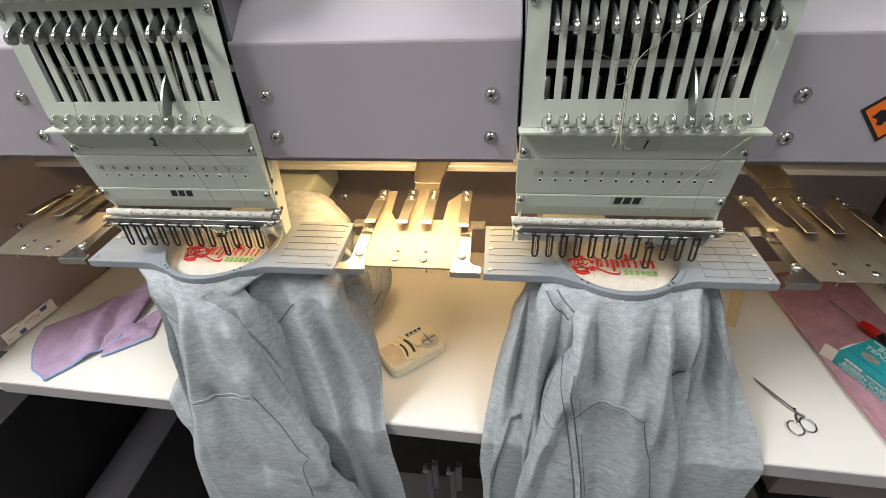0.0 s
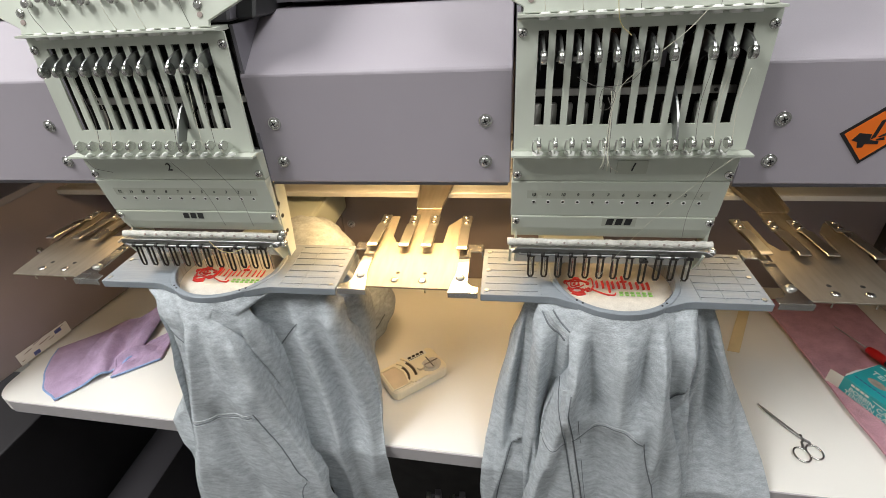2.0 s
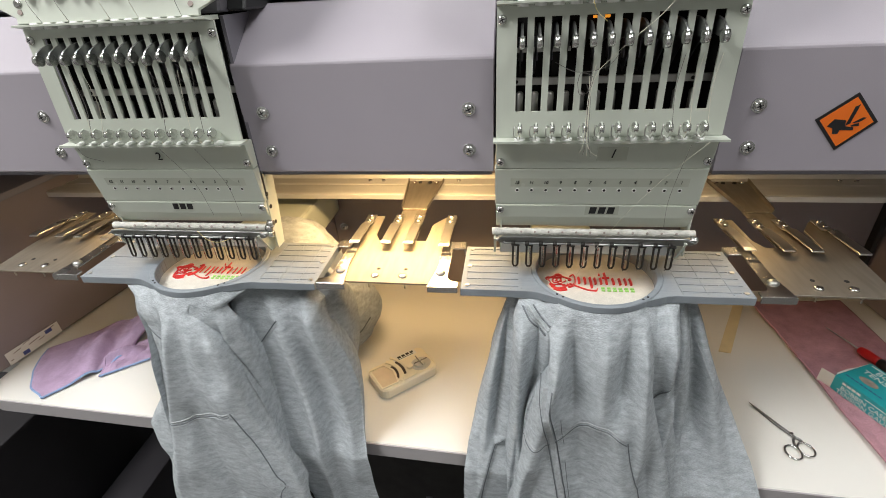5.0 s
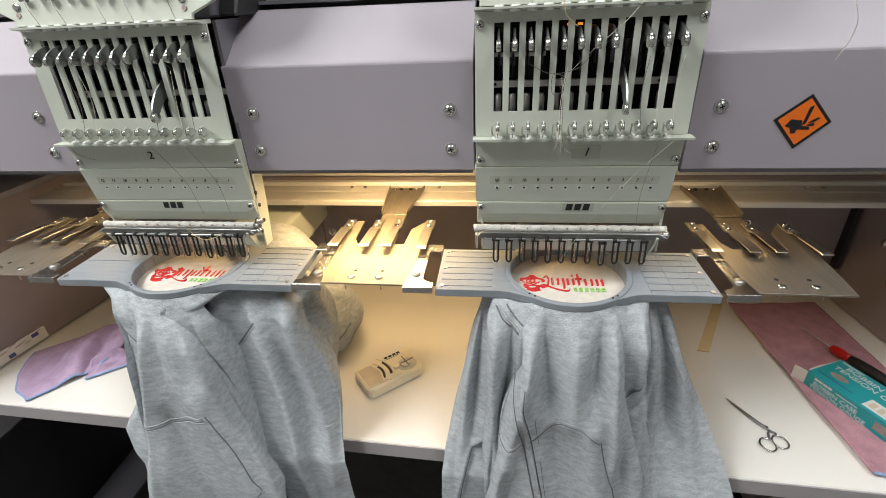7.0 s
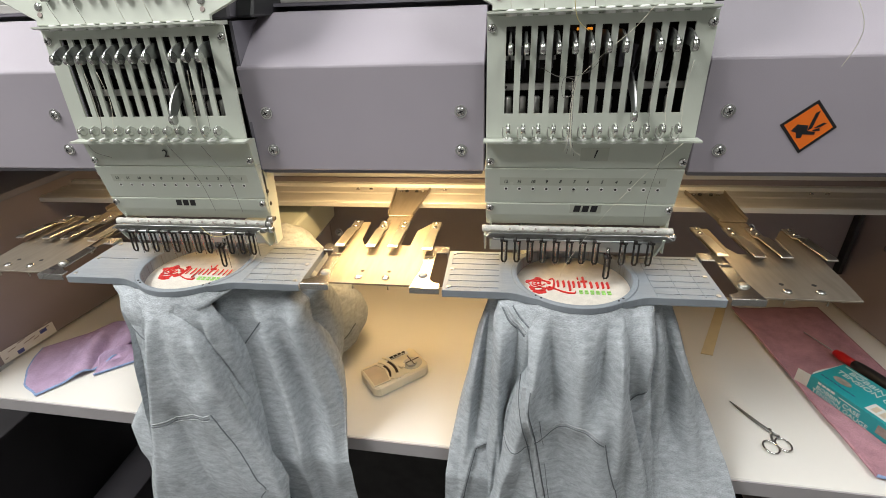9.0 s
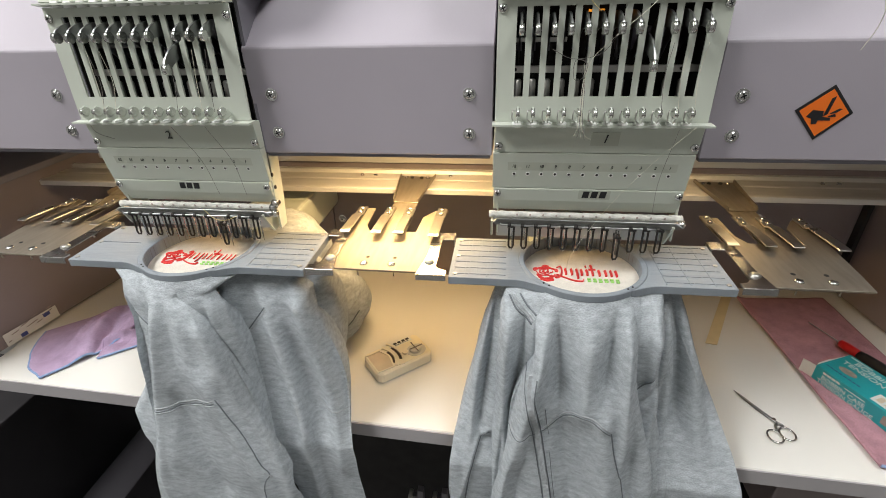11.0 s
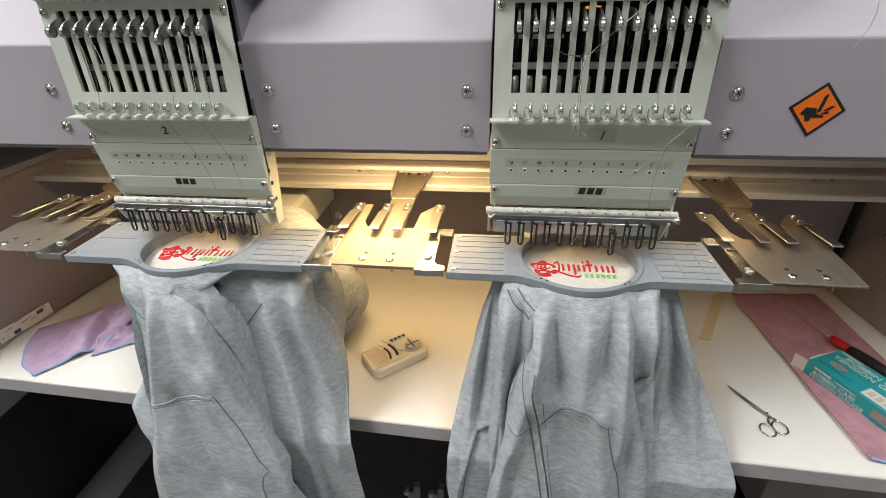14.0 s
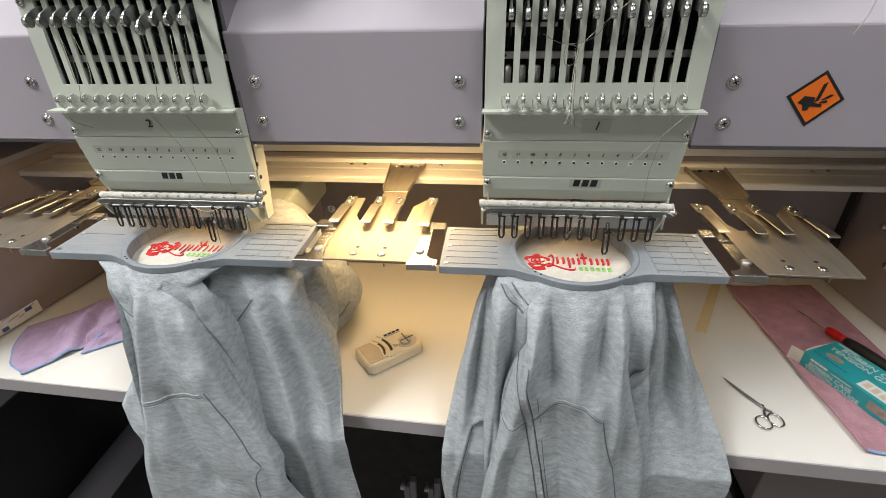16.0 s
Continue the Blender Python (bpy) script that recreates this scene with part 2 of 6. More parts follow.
def text_part(body, size, m, material, parent, name="lettering", depth=0.0002, shear=0.0, wide=1.0):
    cu = bpy.data.curves.new(name, "FONT")
    cu.body, cu.size, cu.extrude, cu.shear = body, size, depth, shear
    cu.align_x, cu.align_y = "CENTER", "CENTER"
    tmp = new(name, cu)
    bpy.context.view_layer.update()
    me = bpy.data.meshes.new_from_object(tmp.evaluated_get(bpy.context.evaluated_depsgraph_get()))
    bpy.data.objects.remove(tmp)
    me.transform(m @ Matrix.Diagonal((wide, 1, 1, 1)))
    me.transform(Matrix.Translation(-origin_of(parent)))
    ob = new(name, me)
    me.materials.clear()
    me.materials.append(M[material])
    ob.parent = parent
    return ob


def screw(x, y, z, r, parent, name="screw", washer=True, m="chrome"):
    """A pan-head screw with a cross recess, facing the viewer's side (-y)."""
    bm = B()
    if washer:
        cyl(bm, (x, y, z), (x, y - 0.0008, z), r * 1.25, 18)
    tube(bm, [(x, y, z), (x, y - r * 0.35, z), (x, y - r * 0.6, z), (x, y - r * 0.68, z)], [r, r * 0.96, r * 0.7, r * 0.45], 18)
    ob = part(name, bm, m, parent)
    bm = B()
    for a in (0.4, 0.4 + math.pi / 2):
        d = Vector((math.cos(a), 0, math.sin(a))) * r * 0.5
        c = Vector((x, y - r * 0.69, z))
        n = Vector((-d.z, 0, d.x)) * 0.22
        v = [bm.verts.new(c + s) for s in (d + n, d - n, -d - n, -d + n)]
        bm.faces.new(v)
    part("cross_recess", bm, "ink", ob)
    return ob


# ---- setting ----
def setting():
    bm = B(); box(bm, -3, 3.2, -2.6, 2.4, -0.1, 0.0)
    thing("floor", bm, "floor", "grey vinyl workshop floor", "floor", kind="structure")
    bm = B(); box(bm, -3, 3.2, -2.6, 2.4, 2.7, 2.8)
    thing("ceiling", bm, "wall", "white painted ceiling with light panels", "ceiling", kind="structure")
    for nm, a in (("wall_north", (-3, 3.2, 2.4, 2.5)), ("wall_south", (-3, 3.2, -2.7, -2.6)), ("wall_west", (-3.1, -3, -2.6, 2.4)), ("wall_east", (3.2, 3.3, -2.6, 2.4))):
        bm = B(); box(bm, *a, 0.0, 2.7)
        thing(nm, bm, "wall", "plain white painted room wall", "wall", kind="structure")
    for x, y, sx, sy in ((0.9, -0.10, 0.5, 1.2), (-1.0, -0.10, 0.5, 1.2), (0.3, 1.45, 1.2, 0.5)):
        r = root_at("ceiling_light", (x, y, 2.66), "flat white ceiling light panel, switched on", "ceiling light", "ceiling lights")
        bm = B(); box(bm, x - sx / 2 - 0.03, x + sx / 2 + 0.03, y - sy / 2 - 0.03, y + sy / 2 + 0.03, 2.655, 2.70, 0.004)
        part("frame", bm, "white_plastic", r)
        bm = B(); box(bm, x - sx / 2, x + sx / 2, y - sy / 2, y + sy / 2, 2.648, 2.6545)
        part("diffuser", bm, "panel_glow", r)


def edge_y(x):
    return 0.4445 - 0.0405 * x


def table():
    r = root_at("machine_table", (0.1, 0.6, 0.777), "white laminate machine table with a grey edge band", "table")
    xl, xr, rad = -0.513, 1.0, 0.03
    c = Vector((xl + rad, edge_y(xl + rad) + rad))
    out = [(c.x + rad * math.cos(a), c.y + rad * math.sin(a)) for a in [math.pi + i * math.pi / 2 / 8 for i in range(9)]]
    out += [(xr, edge_y(xr)), (xr, 0.80), (xl - 0.08, 0.80), (xl - 0.08, 0.53), (xl, 0.53)]
    bm = B(); prism(bm, out, 0.7775, 0.80, "z", 0.0012)
    part("tabletop", bm, "table", r)
    bm = B()
    prism(bm, [(xl + rad, edge_y(xl + rad) - 0.0016), (xr, edge_y(xr) - 0.0016), (xr, edge_y(xr)), (xl + rad, edge_y(xl + rad))], 0.7785, 0.7985, "z")
    part("edge_band", bm, "table_edge", r)


def frame_of_machine():
    # left cheek, right cheek, back panel, under-table cabinet
    bm = B(); prism(bm, [(-0.470, 0.80), (-0.528, 0.44), (-0.60, 0.44), (-0.60, 0.80)], 0.803, 1.035, "z", 0.002)
    w = thing("wall_west_cheek", bm, "casing", "brown-grey painted side panel of the machine frame", "side panel", kind="structure")
    for y, z in ((0.52, 0.90), (0.62, 0.945), (0.70, 0.90)):
        x = -0.528 + (y - 0.44) / 0.36 * 0.058
        bm = B(); tube(bm, [(x - 0.001, y, z), (x + 0.002, y, z), (x + 0.003, y, z)], [0.005, 0.0045, 0.002], 12)
        part("screw", bm, "chrome", w)
    bm = B(); box(bm, -0.62, -0.47, 0.44, 0.82, 1.036, 1.046, 0.002)
    part("top_plate", bm, "dark_side", w)
    bm = B(); prism(bm, [(0.748, 0.80), (0.782, 0.44), (0.92, 0.44), (0.92, 0.80)], 0.803, 1.03, "z", 0.002)
    e = thing("wall_east_cheek", bm, "casing", "brown-grey painted side panel of the machine frame", "side panel", kind="structure")
    for y, z in ((0.690, 0.884), (0.72, 0.93), (0.60, 0.93)):
        x = 0.748 + (0.80 - y) / 0.36 * 0.034
        bm = B(); tube(bm, [(x + 0.001, y, z), (x - 0.002, y, z), (x - 0.0035, y, z)], [0.006, 0.005, 0.002], 12)
        part("screw", bm, "chrome", e)
    bm = B()
    for a, b in ((-0.70, -0.0855), (-0.084, 0.76)):
        box(bm, a, b, 0.782, 0.80, 0.80, 1.06, 0.0008)
    box(bm, -0.7, 0.95, 0.80, 0.81, 0.80, 1.06)
    n = thing("wall_back_panel", bm, "casing", "brown-grey painted back panel of the machine bay", "back panel", kind="structure")
    for x, z in ((-0.111, 0.905), (-0.070, 0.907), (0.30, 0.905), (0.335, 0.905), (0.60, 0.93)):
        screw(x, 0.782, z, 0.0055, n)
    bm = B(); box(bm, 0.740, 0.746, 0.768, 0.781, 0.86, 1.0)
    part("dark_slot", bm, "black", n)
    bm = B(); box(bm, -0.70, 0.95, 0.760, 0.782, 1.0165, 1.06, 0.0015)
    part("fixed_beam", bm, "alu", n)
    bm = B(); box(bm, -0.70, 0.95, 0.772, 0.7815, 0.985, 1.016)
    part("shadow_gap", bm, "casing", n)
    bm = B(); box(bm, -0.85, 1.0, 0.785, 0.84, 1.0605, 1.256, 0.002)
    part("machine_beam", bm, "casing", n)
    bm = B(); box(bm, -0.85, 1.0, 0.6005, 0.7845, 1.2, 1.2555)
    part("beam_top", bm, "casing", n)
    bm = B(); box(bm, 0.50, 0.62, 0.752, 0.7615, 1.036, 1.040, 0.001); box(bm, 0.595, 0.6, 0.735, 0.7615, 1.041, 1.045)
    part("stop_bracket", bm, "plate_steel", n)
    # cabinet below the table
    # base, leg and foot beam carry the under-table shade in near-black colours
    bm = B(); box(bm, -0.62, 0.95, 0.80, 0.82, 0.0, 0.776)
    k = thing("cabinet_base", bm, "black", "machine base below the table, its shade painted in as black", "machine base", kind="structure")
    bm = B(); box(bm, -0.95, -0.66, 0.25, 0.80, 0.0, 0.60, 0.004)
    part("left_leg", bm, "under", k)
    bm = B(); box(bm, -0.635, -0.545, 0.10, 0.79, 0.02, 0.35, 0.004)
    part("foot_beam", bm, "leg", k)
    bm = B(); box(bm, 0.575, 0.95, 0.50, 0.80, 0.60, 0.776, 0.003)
    part("drawer_surround", bm, "casing", k)
    r = root_at("storage_cabinet", (0.75, 0.62, 0.0), "beige-grey metal cabinet with a dark rim below the table", "cabinet")
    bm = B(); box(bm, 0.585, 0.95, 0.50, 0.79, 0.0, 0.56, 0.012)
    part("body", bm, "bin", r)
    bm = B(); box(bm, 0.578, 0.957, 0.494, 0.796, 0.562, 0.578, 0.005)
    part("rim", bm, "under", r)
    for x in (0.077, 0.118):
        b = root_at("metal_bracket", (x, 0.55, 0.0), "dark steel upright bracket under the table", "bracket", "brackets under the table")
        bm = B(); box(bm, x - 0.005, x + 0.005, 0.545, 0.556, 0.0, 0.505, 0.001)
        part("upright", bm, "dark_side", b)
        bm = B(); box(bm, x + 0.006, x + 0.016, 0.545, 0.556, 0.44, 0.52, 0.001)
        part("plate", bm, "dark_side", b)
        bm = B(); tube(bm, [(x - 0.006, 0.54, 0.506), (x - 0.006, 0.556, 0.506)], 0.004, 10)
        part("bolt", bm, "steel", b)


def cover(x0, x1, bolts, label):
    """A folded sheet-metal arm cover with a sloping top."""
    r = root_at("arm_cover", ((x0 + x1) / 2, 0.55, 1.115), label, "machine cover", "arm covers")
    prof = [(0.495, 1.1155), (0.495, 1.2115), (0.4965, 1.2135), (0.553, 1.256), (0.60, 1.256), (0.60, 1.1155)]
    bm = B(); prism(bm, prof, x0, x1, "x", 0.0009)
    part("shell", bm, "cover", r)
    bm = B(); box(bm, x0 + 0.002, x1 - 0.002, 0.4985, 0.505, 1.1115, 1.115)
    part("bottom_lip", bm, "dark_side", r)
    for x, z in bolts:
        screw(x, 0.495, z, 0.0046, r, "bolt")
    return r


def covers():
    cover(-0.033, 0.1945, [(x, z) for x in (-0.012, 0.173) for z in (1.1715, 1.136)], "lavender-grey sheet-metal arm cover between the two heads")
    cover(0.3775, 0.95, [(0.400, 1.170), (0.400, 1.136), (0.90, 1.170), (0.90, 1.136)], "lavender-grey sheet-metal arm cover with a warning sticker")
    cover(-0.80, -0.2085, [(-0.2365, 1.1715), (-0.236, 1.136), (-0.75, 1.1715), (-0.75, 1.136)], "lavender-grey sheet-metal arm cover beside the second head")
    r = root_at("thread_rail", (0.08, 0.62, 1.256), "grey aluminium rail along the top of the arm covers", "rail")
    bm = B(); box(bm, -0.80, 0.95, 0.557, 0.66, 1.2605, 1.2635); box(bm, -0.8, 0.95, 0.60, 0.66, 1.256, 1.2604)
    part("tray", bm, "dark_side", r)
    bm = B(); box(bm, -0.80, 0.95, 0.575, 0.66, 1.2636, 1.272, 0.001)
    part("extrusion", bm, "alu", r)
    # strip lamps under the covers
    for x0, x1, y in ((-0.008, 0.178, 0.585), (0.398, 0.492, 0.600), (-0.347, -0.253, 0.600)):
        r = root_at("work_light", ((x0 + x1) / 2, y, 1.115), "warm-white strip lamp under the arm cover, switched on", "lamp", "work lights")
        bm = B(); box(bm, x0, x1, y - 0.015, y + 0.0145, 1.108, 1.1152, 0.001)
        part("housing", bm, "white_plastic", r)
        bm = B(); box(bm, x0 + 0.008, x1 - 0.008, y - 0.011, y + 0.011, 1.1045, 1.1078)
        part("diffuser", bm, "glow", r)


def sign():
    r = root_at("warning_sticker", (0.466, 0.4945, 1.156), "orange and black diamond warning sticker with a pictogram", "sticker")
    cs = [Vector((0.468, 1.1785)), Vector((0.4885, 1.156)), Vector((0.465, 1.1335)), Vector((0.4435, 1.158))]
    c = sum(cs, Vector((0, 0))) / 4
    def sq(s, y0, y1, m, nm):
        bm = B(); prism(bm, [tuple(c + (p - c) * s) for p in cs], y0, y1, "y")
        part(nm, bm, m, r)
    sq(1.0, 0.4944, 0.4949, "ink", "border")
    sq(0.85, 0.4941, 0.49438, "orange", "field")
    def blob(pts, nm):
        bm = B(); prism(bm, [(c.x + x * 0.001, c.y + z * 0.001) for x, z in pts], 0.4938, 0.49405, "y")
        part(nm, bm, "ink", r)
    blob([(-13.0, -3.5), (-9.2, 2.1), (-0.7, 1.2), (-0.3, -3.4), (6.0, -4.4), (6.4, -6.6), (-3.0, -6.4), (-3.6, -9.4), (-7.2, -9.6), (-8.5, -5.0)], "pictogram")
    blob([(2.2, 11.4), (5.2, 13.2), (2.8, -1.2), (-0.2, -3.2)], "blade")
    blob([(4.2, -0.8), (10.6, 3.4), (13.0, 2.9), (9.2, 0.0), (5.4, -1.2)], "finger")
    blob([(3.6, -2.8), (8.6, -1.0), (9.6, -3.2), (4.2, -3.9)], "finger")


# ---- embroidery heads ----
PITCH = 0.01245
LEVERS, FEET, NEEDLES = [], [], []


def lever_mesh(bm, x):
    """A hooked take-up lever: a curved plate that rises from its pivot and hooks forward through the slot."""
    mid = bez([(0.535, 1.196), (0.517, 1.2175), (0.499, 1.2300), (0.479, 1.2335), (0.4640, 1.2310), (0.4590, 1.2280)], 6)
    n = len(mid)
    w = [0.0026 + 0.0042 * math.sin(math.pi * (i / (n - 1)) ** 0.75) for i in range(n)]
    rows = []
    for i, p in enumerate(mid):
        d = (mid[min(i + 1, n - 1)] - mid[max(i - 1, 0)]).normalized()
        q = Vector((-d.y, d.x)) * w[i]
        rows.append([bm.verts.new((x + sx, p.x + k * q.x, p.y + k * q.y)) for sx, k in ((-0.0008, 1), (0.0008, 1), (0.0008, -1), (-0.0008, -1))])
    for a, b in zip(rows, rows[1:]):
        for k in range(4):
            bm.faces.new((a[k], a[(k + 1) % 4], b[(k + 1) % 4], b[k]))
    bm.faces.new(rows[0]); bm.faces.new(rows[-1][::-1])
    bmesh.ops.recalc_face_normals(bm, faces=bm.faces)


def head(cx, number, label):
    r = root_at("embroidery_machine", (cx, 0.56, 1.03), label, "embroidery machine", "embroidery machine heads")
    hw, yf = 0.0875, 0.478
    xl, xr = cx - hw, cx + hw
    sx = [cx - 0.0685 + i * PITCH for i in range(12)]
    # slotted upper plate
    bm = B()
    z0, z1, s0, s1 = 1.1515, 1.2495, 1.1725, 1.2415
    cuts = [xl] + [e for x in sx for e in (x - 0.0037, x + 0.0037)] + [xr]
    sheet(bm, cuts, [z0, s0, s1, z1], yf, yf + 0.002, lambda i, j: j == 1 and i % 2 == 1)
    up = part("slotted_plate", bm, "head", r, "pale sage slotted front plate")
    bm = B(); prism(bm, [(yf - 0.009, 1.2515), (yf - 0.009, 1.253), (yf + 0.012, 1.253), (yf + 0.012, 1.2497), (yf, 1.2497)], xl, xr - 0.002, "x")
    part("top_lip", bm, "head", r)
    for x in sx:
        bm = B(); tube(bm, [(x, yf - 0.004, 1.2490), (x, yf - 0.004, 1.2536), (x, yf - 0.004, 1.2542)], [0.0042, 0.0042, 0.0034], 14)
        part("thread_grommet", bm, "white_plastic", r)
    for x in (xl + 0.004, xr - 0.0035):
        screw(x, yf, 1.2405, 0.0036, r, washer=False)
    # ledge with thread guides
    bm = B(); prism(bm, [(yf - 0.010, 1.1495), (yf - 0.010, 1.1512), (yf + 0.002, 1.1512), (yf + 0.002, 1.1485)], xl - 0.002, xr + 0.003, "x")
    part("guide_ledge", bm, "head", r)
    for x in sx:
        bm = B(); tube(bm, [(x, yf - 0.0055, 1.1488), (x, yf - 0.0055, 1.1522), (x, yf - 0.0055, 1.153)], [0.0044, 0.0044, 0.003], 14)
        part("thread_grommet", bm, "white_plastic", r)
        bm = B()
        prism(bm, [(yf, 1.1560), (yf - 0.009, 1.1535), (yf - 0.013, 1.1585), (yf - 0.0125, 1.1655), (yf - 0.009, 1.167), (yf, 1.1595)], x - 0.0005, x + 0.0005, "x")
        g = part("thread_guide", bm, "head", r)
        bm = B(); tube(bm, [(x - 0.0016, yf - 0.0095, 1.1622), (x + 0.0016, yf - 0.0095, 1.1622)], 0.0038, 14)
        part("eyelet", bm, "chrome", g)
        bm = B(); tube(bm, bez([(x - 0.0012, yf - 0.001, 1.160), (x - 0.004, yf - 0.008, 1.1635), (x - 0.0045, yf - 0.0085, 1.157), (x - 0.002, yf - 0.006, 1.1535)], 5), 0.0005, 6)
        part("wire_hook", bm, "steel", g)
    # stepped lower panels
    bm = B(); prism(bm, [(yf + 0.0016, 1.1484), (yf + 0.0060, 1.1227), (yf + 0.0152, 1.1227), (yf + 0.0152, 1.1484)], xl, xr, "x", 0.0004)
    part("number_panel", bm, "head", r)
    bm = B(); prism(bm, [(yf + 0.0060, 1.1223), (yf + 0.0054, 1.1217), (yf + 0.0116, 1.0865), (yf + 0.0190, 1.0865), (yf + 0.0190, 1.1223)], xl - 0.0008, xr - 0.0005, "x", 0.0004)
    part("needle_panel", bm, "head", r)
    bm = B(); prism(bm, [(yf + 0.0114, 1.0861), (yf + 0.0108, 1.0855), (yf + 0.0130, 1.0730), (yf + 0.0188, 1.0610), (yf + 0.0220, 1.0610), (yf + 0.0220, 1.0861)], xl + 0.0002, xr - 0.0015, "x", 0.0004)
    part("brand_panel", bm, "head", r)
    for x, z, y in ((xl + 0.004, 1.1291, yf + 0.0047), (xr - 0.004, 1.1291, yf + 0.0047), (xl + 0.004, 1.0808, yf + 0.0116), (xr - 0.005, 1.0808, yf + 0.0116)):
        screw(x, y, z, 0.0036, r, washer=False)
    # writing
    nx = cx + 0.008 if number == "1" else cx - 0.002
    py, slope = yf + 0.0035, 0.17
    if number == "1":
        bm = B(); prism(bm, [(py - 0.0004 + slope * q, 1.1361 - q) for q in (-0.006, 0.006)] + [(py + 0.0002 + slope * q, 1.1361 - q) for q in (0.006, -0.006)], cx - 0.004, cx + 0.020, "x")
        part("tape_label", bm, "tape", r)
    text_part(number, 0.011, pose(nx, py - 0.0008, 1.1361, 90 + math.degrees(math.atan(slope)), 0, 0), "ink", r, "head_number", 0.0003, 0.25 if number == "1" else 0.0)
    tilt = 99.65
    def ny(z):
        return yf + 0.0010 + (1.1484 - z) * 0.17
    def slab(x0, x1, z0, z1, f, lift, m, nm):
        bm = B(); prism(bm, [(f(z0) - lift, z0), (f(z1) - lift, z1), (f(z1) + 0.0003, z1), (f(z0) + 0.0003, z0)], x0, x1, "x")
        return part(nm, bm, m, r)
    slab(sx[0] - 0.006, sx[-1] + 0.006, 1.1049, 1.1131, ny, 0.00012, "tape", "number_strip")
    for i, x in enumerate(sx):
        text_part(str(12 - i), 0.0042, pose(x - 0.0005, ny(1.1090) - 0.0004, 1.1090, tilt, 0, 0), "ink", r, "needle_number", 0.0002, 0.2)
        bm = B(); tube(bm, [(x, ny(1.1014) - 0.0002, 1.1014), (x, ny(1.1014) + 0.002, 1.1014)], 0.00125, 10)
        part("needle_hole", bm, "black", r)
        bm = B(); tube(bm, [(x + 0.0016 * math.cos(a), ny(1.1012 + 0.0016 * math.sin(a)) - 0.0001, 1.1012 + 0.0016 * math.sin(a)) for a in [k * math.pi / 5 for k in range(10)]], 0.0004, 6, True)
        part("hole_rim", bm, "white_plastic", r)
    def by(z):
        return yf + 0.0002 + (1.1484 - z) * 0.17
    lx = cx + (0.007 if number == "1" else -0.003)
    slab(lx - 0.0145, lx + 0.0145, 1.0758, 1.0853, by, 0.00012, "tape" if number == "1" else "head", "tape_label")
    for k in range(3):
        a = lx - 0.0112 + k * 0.0078
        bm = B()
        q = [(a, 1.0774), (a + 0.0058, 1.0774), (a + 0.0068, 1.0842), (a + 0.001, 1.0842)]
        f, g = [bm.verts.new((x, by(z) - 0.0005, z)) for x, z in q], [bm.verts.new((x, by(z) - 0.0001, z)) for x, z in q]
        bm.faces.new(f); bm.faces.new(g[::-1])
        for e in range(4):
            bm.faces.new((f[e], g[e], g[(e + 1) % 4], f[(e + 1) % 4]))
        part("brand_bar", bm, "ink", r)
    # felt, presser rail, backing
    bm = B()
    pts = [(xl - 0.003 + 0.181 * k / 60, yf + 0.012, 1.0579 + 0.0003 * math.sin(k * 1.9)) for k in range(61)]
    tube(bm, pts, [0.0037 + 0.0002 * noise.noise((k * 0.5, 3, cx)) for k in range(61)], 10)
    part("felt_strip", bm, "felt", r, "white felt oiling strip")
    for x in sx:
        bm = B(); cyl(bm, (x + 0.005, yf + 0.0078, 1.0601), (x + 0.005, yf + 0.0092, 1.0591), 0.0010, 8)
        part("felt_pin", bm, "print_grey", r)
    bm = B(); prism(bm, [(xl + 0.000, 1.0560), (xl + 0.006, 1.0584), (xr - 0.012, 1.0584), (xr + 0.001, 1.0588), (xr + 0.001, 1.0550), (xr - 0.003, 1.0525), (xl + 0.004, 1.0525)], yf - 0.001, yf + 0.006, "y", 0.0006)
    part("presser_rail", bm, "rail_steel", r)
    bm = B(); tube(bm, bez([(xl + 0.001, yf - 0.003, 1.0560), (xl + 0.005, yf - 0.0015, 1.0580), (xl + 0.012, yf - 0.0015, 1.0592), (cx, yf - 0.0015, 1.0592), (xr - 0.014, yf - 0.0015, 1.0592), (xr - 0.006, yf - 0.0015, 1.0582), (xr - 0.001, yf - 0.003, 1.0560)], 8), 0.0008, 8)
    part("guard_rod", bm, "lever", r)
    bm = B(); tube(bm, bez([(xl + 0.008, yf - 0.0025, 1.0545), (xl + 0.016, yf - 0.0028, 1.0535), (cx, yf - 0.0028, 1.0535), (xr - 0.022, yf - 0.0028, 1.0535)], 8), 0.0010, 8)
    part("presser_rail_edge", bm, "lever", r)
    bm = B(); box(bm, xl + 0.004, xr - 0.010, yf + 0.020, yf + 0.023, 1.030, 1.0535, 0.0008)
    part("back_plate", bm, "steel", r)
    bm = B(); prism(bm, [(yf - 0.004, 1.056), (yf + 0.024, 1.056), (yf + 0.026, 1.030), (yf + 0.014, 1.030)], xr - 0.0095, xr - 0.0075, "x")
    part("end_bracket", bm, "head", r)
    bm = B(); prism(bm, [(yf + 0.004, 1.054), (yf + 0.024, 1.054), (yf + 0.024, 1.034), (yf + 0.014, 1.034)], xl - 0.0015, xl + 0.0005, "x")
    part("end_bracket", bm, "head", r)
    for x, z in ((xr + 0.003, 1.062), (xr + 0.0035, 1.0555), (xr + 0.006, 1.067)) if number == "2" else ((xr + 0.001, 1.0565),):
        bm = B(); tube(bm, [(x - 0.004, yf + 0.004, z), (x + 0.001, yf + 0.003, z), (x + 0.002, yf + 0.003, z)], [0.0036, 0.0036, 0.002], 12)
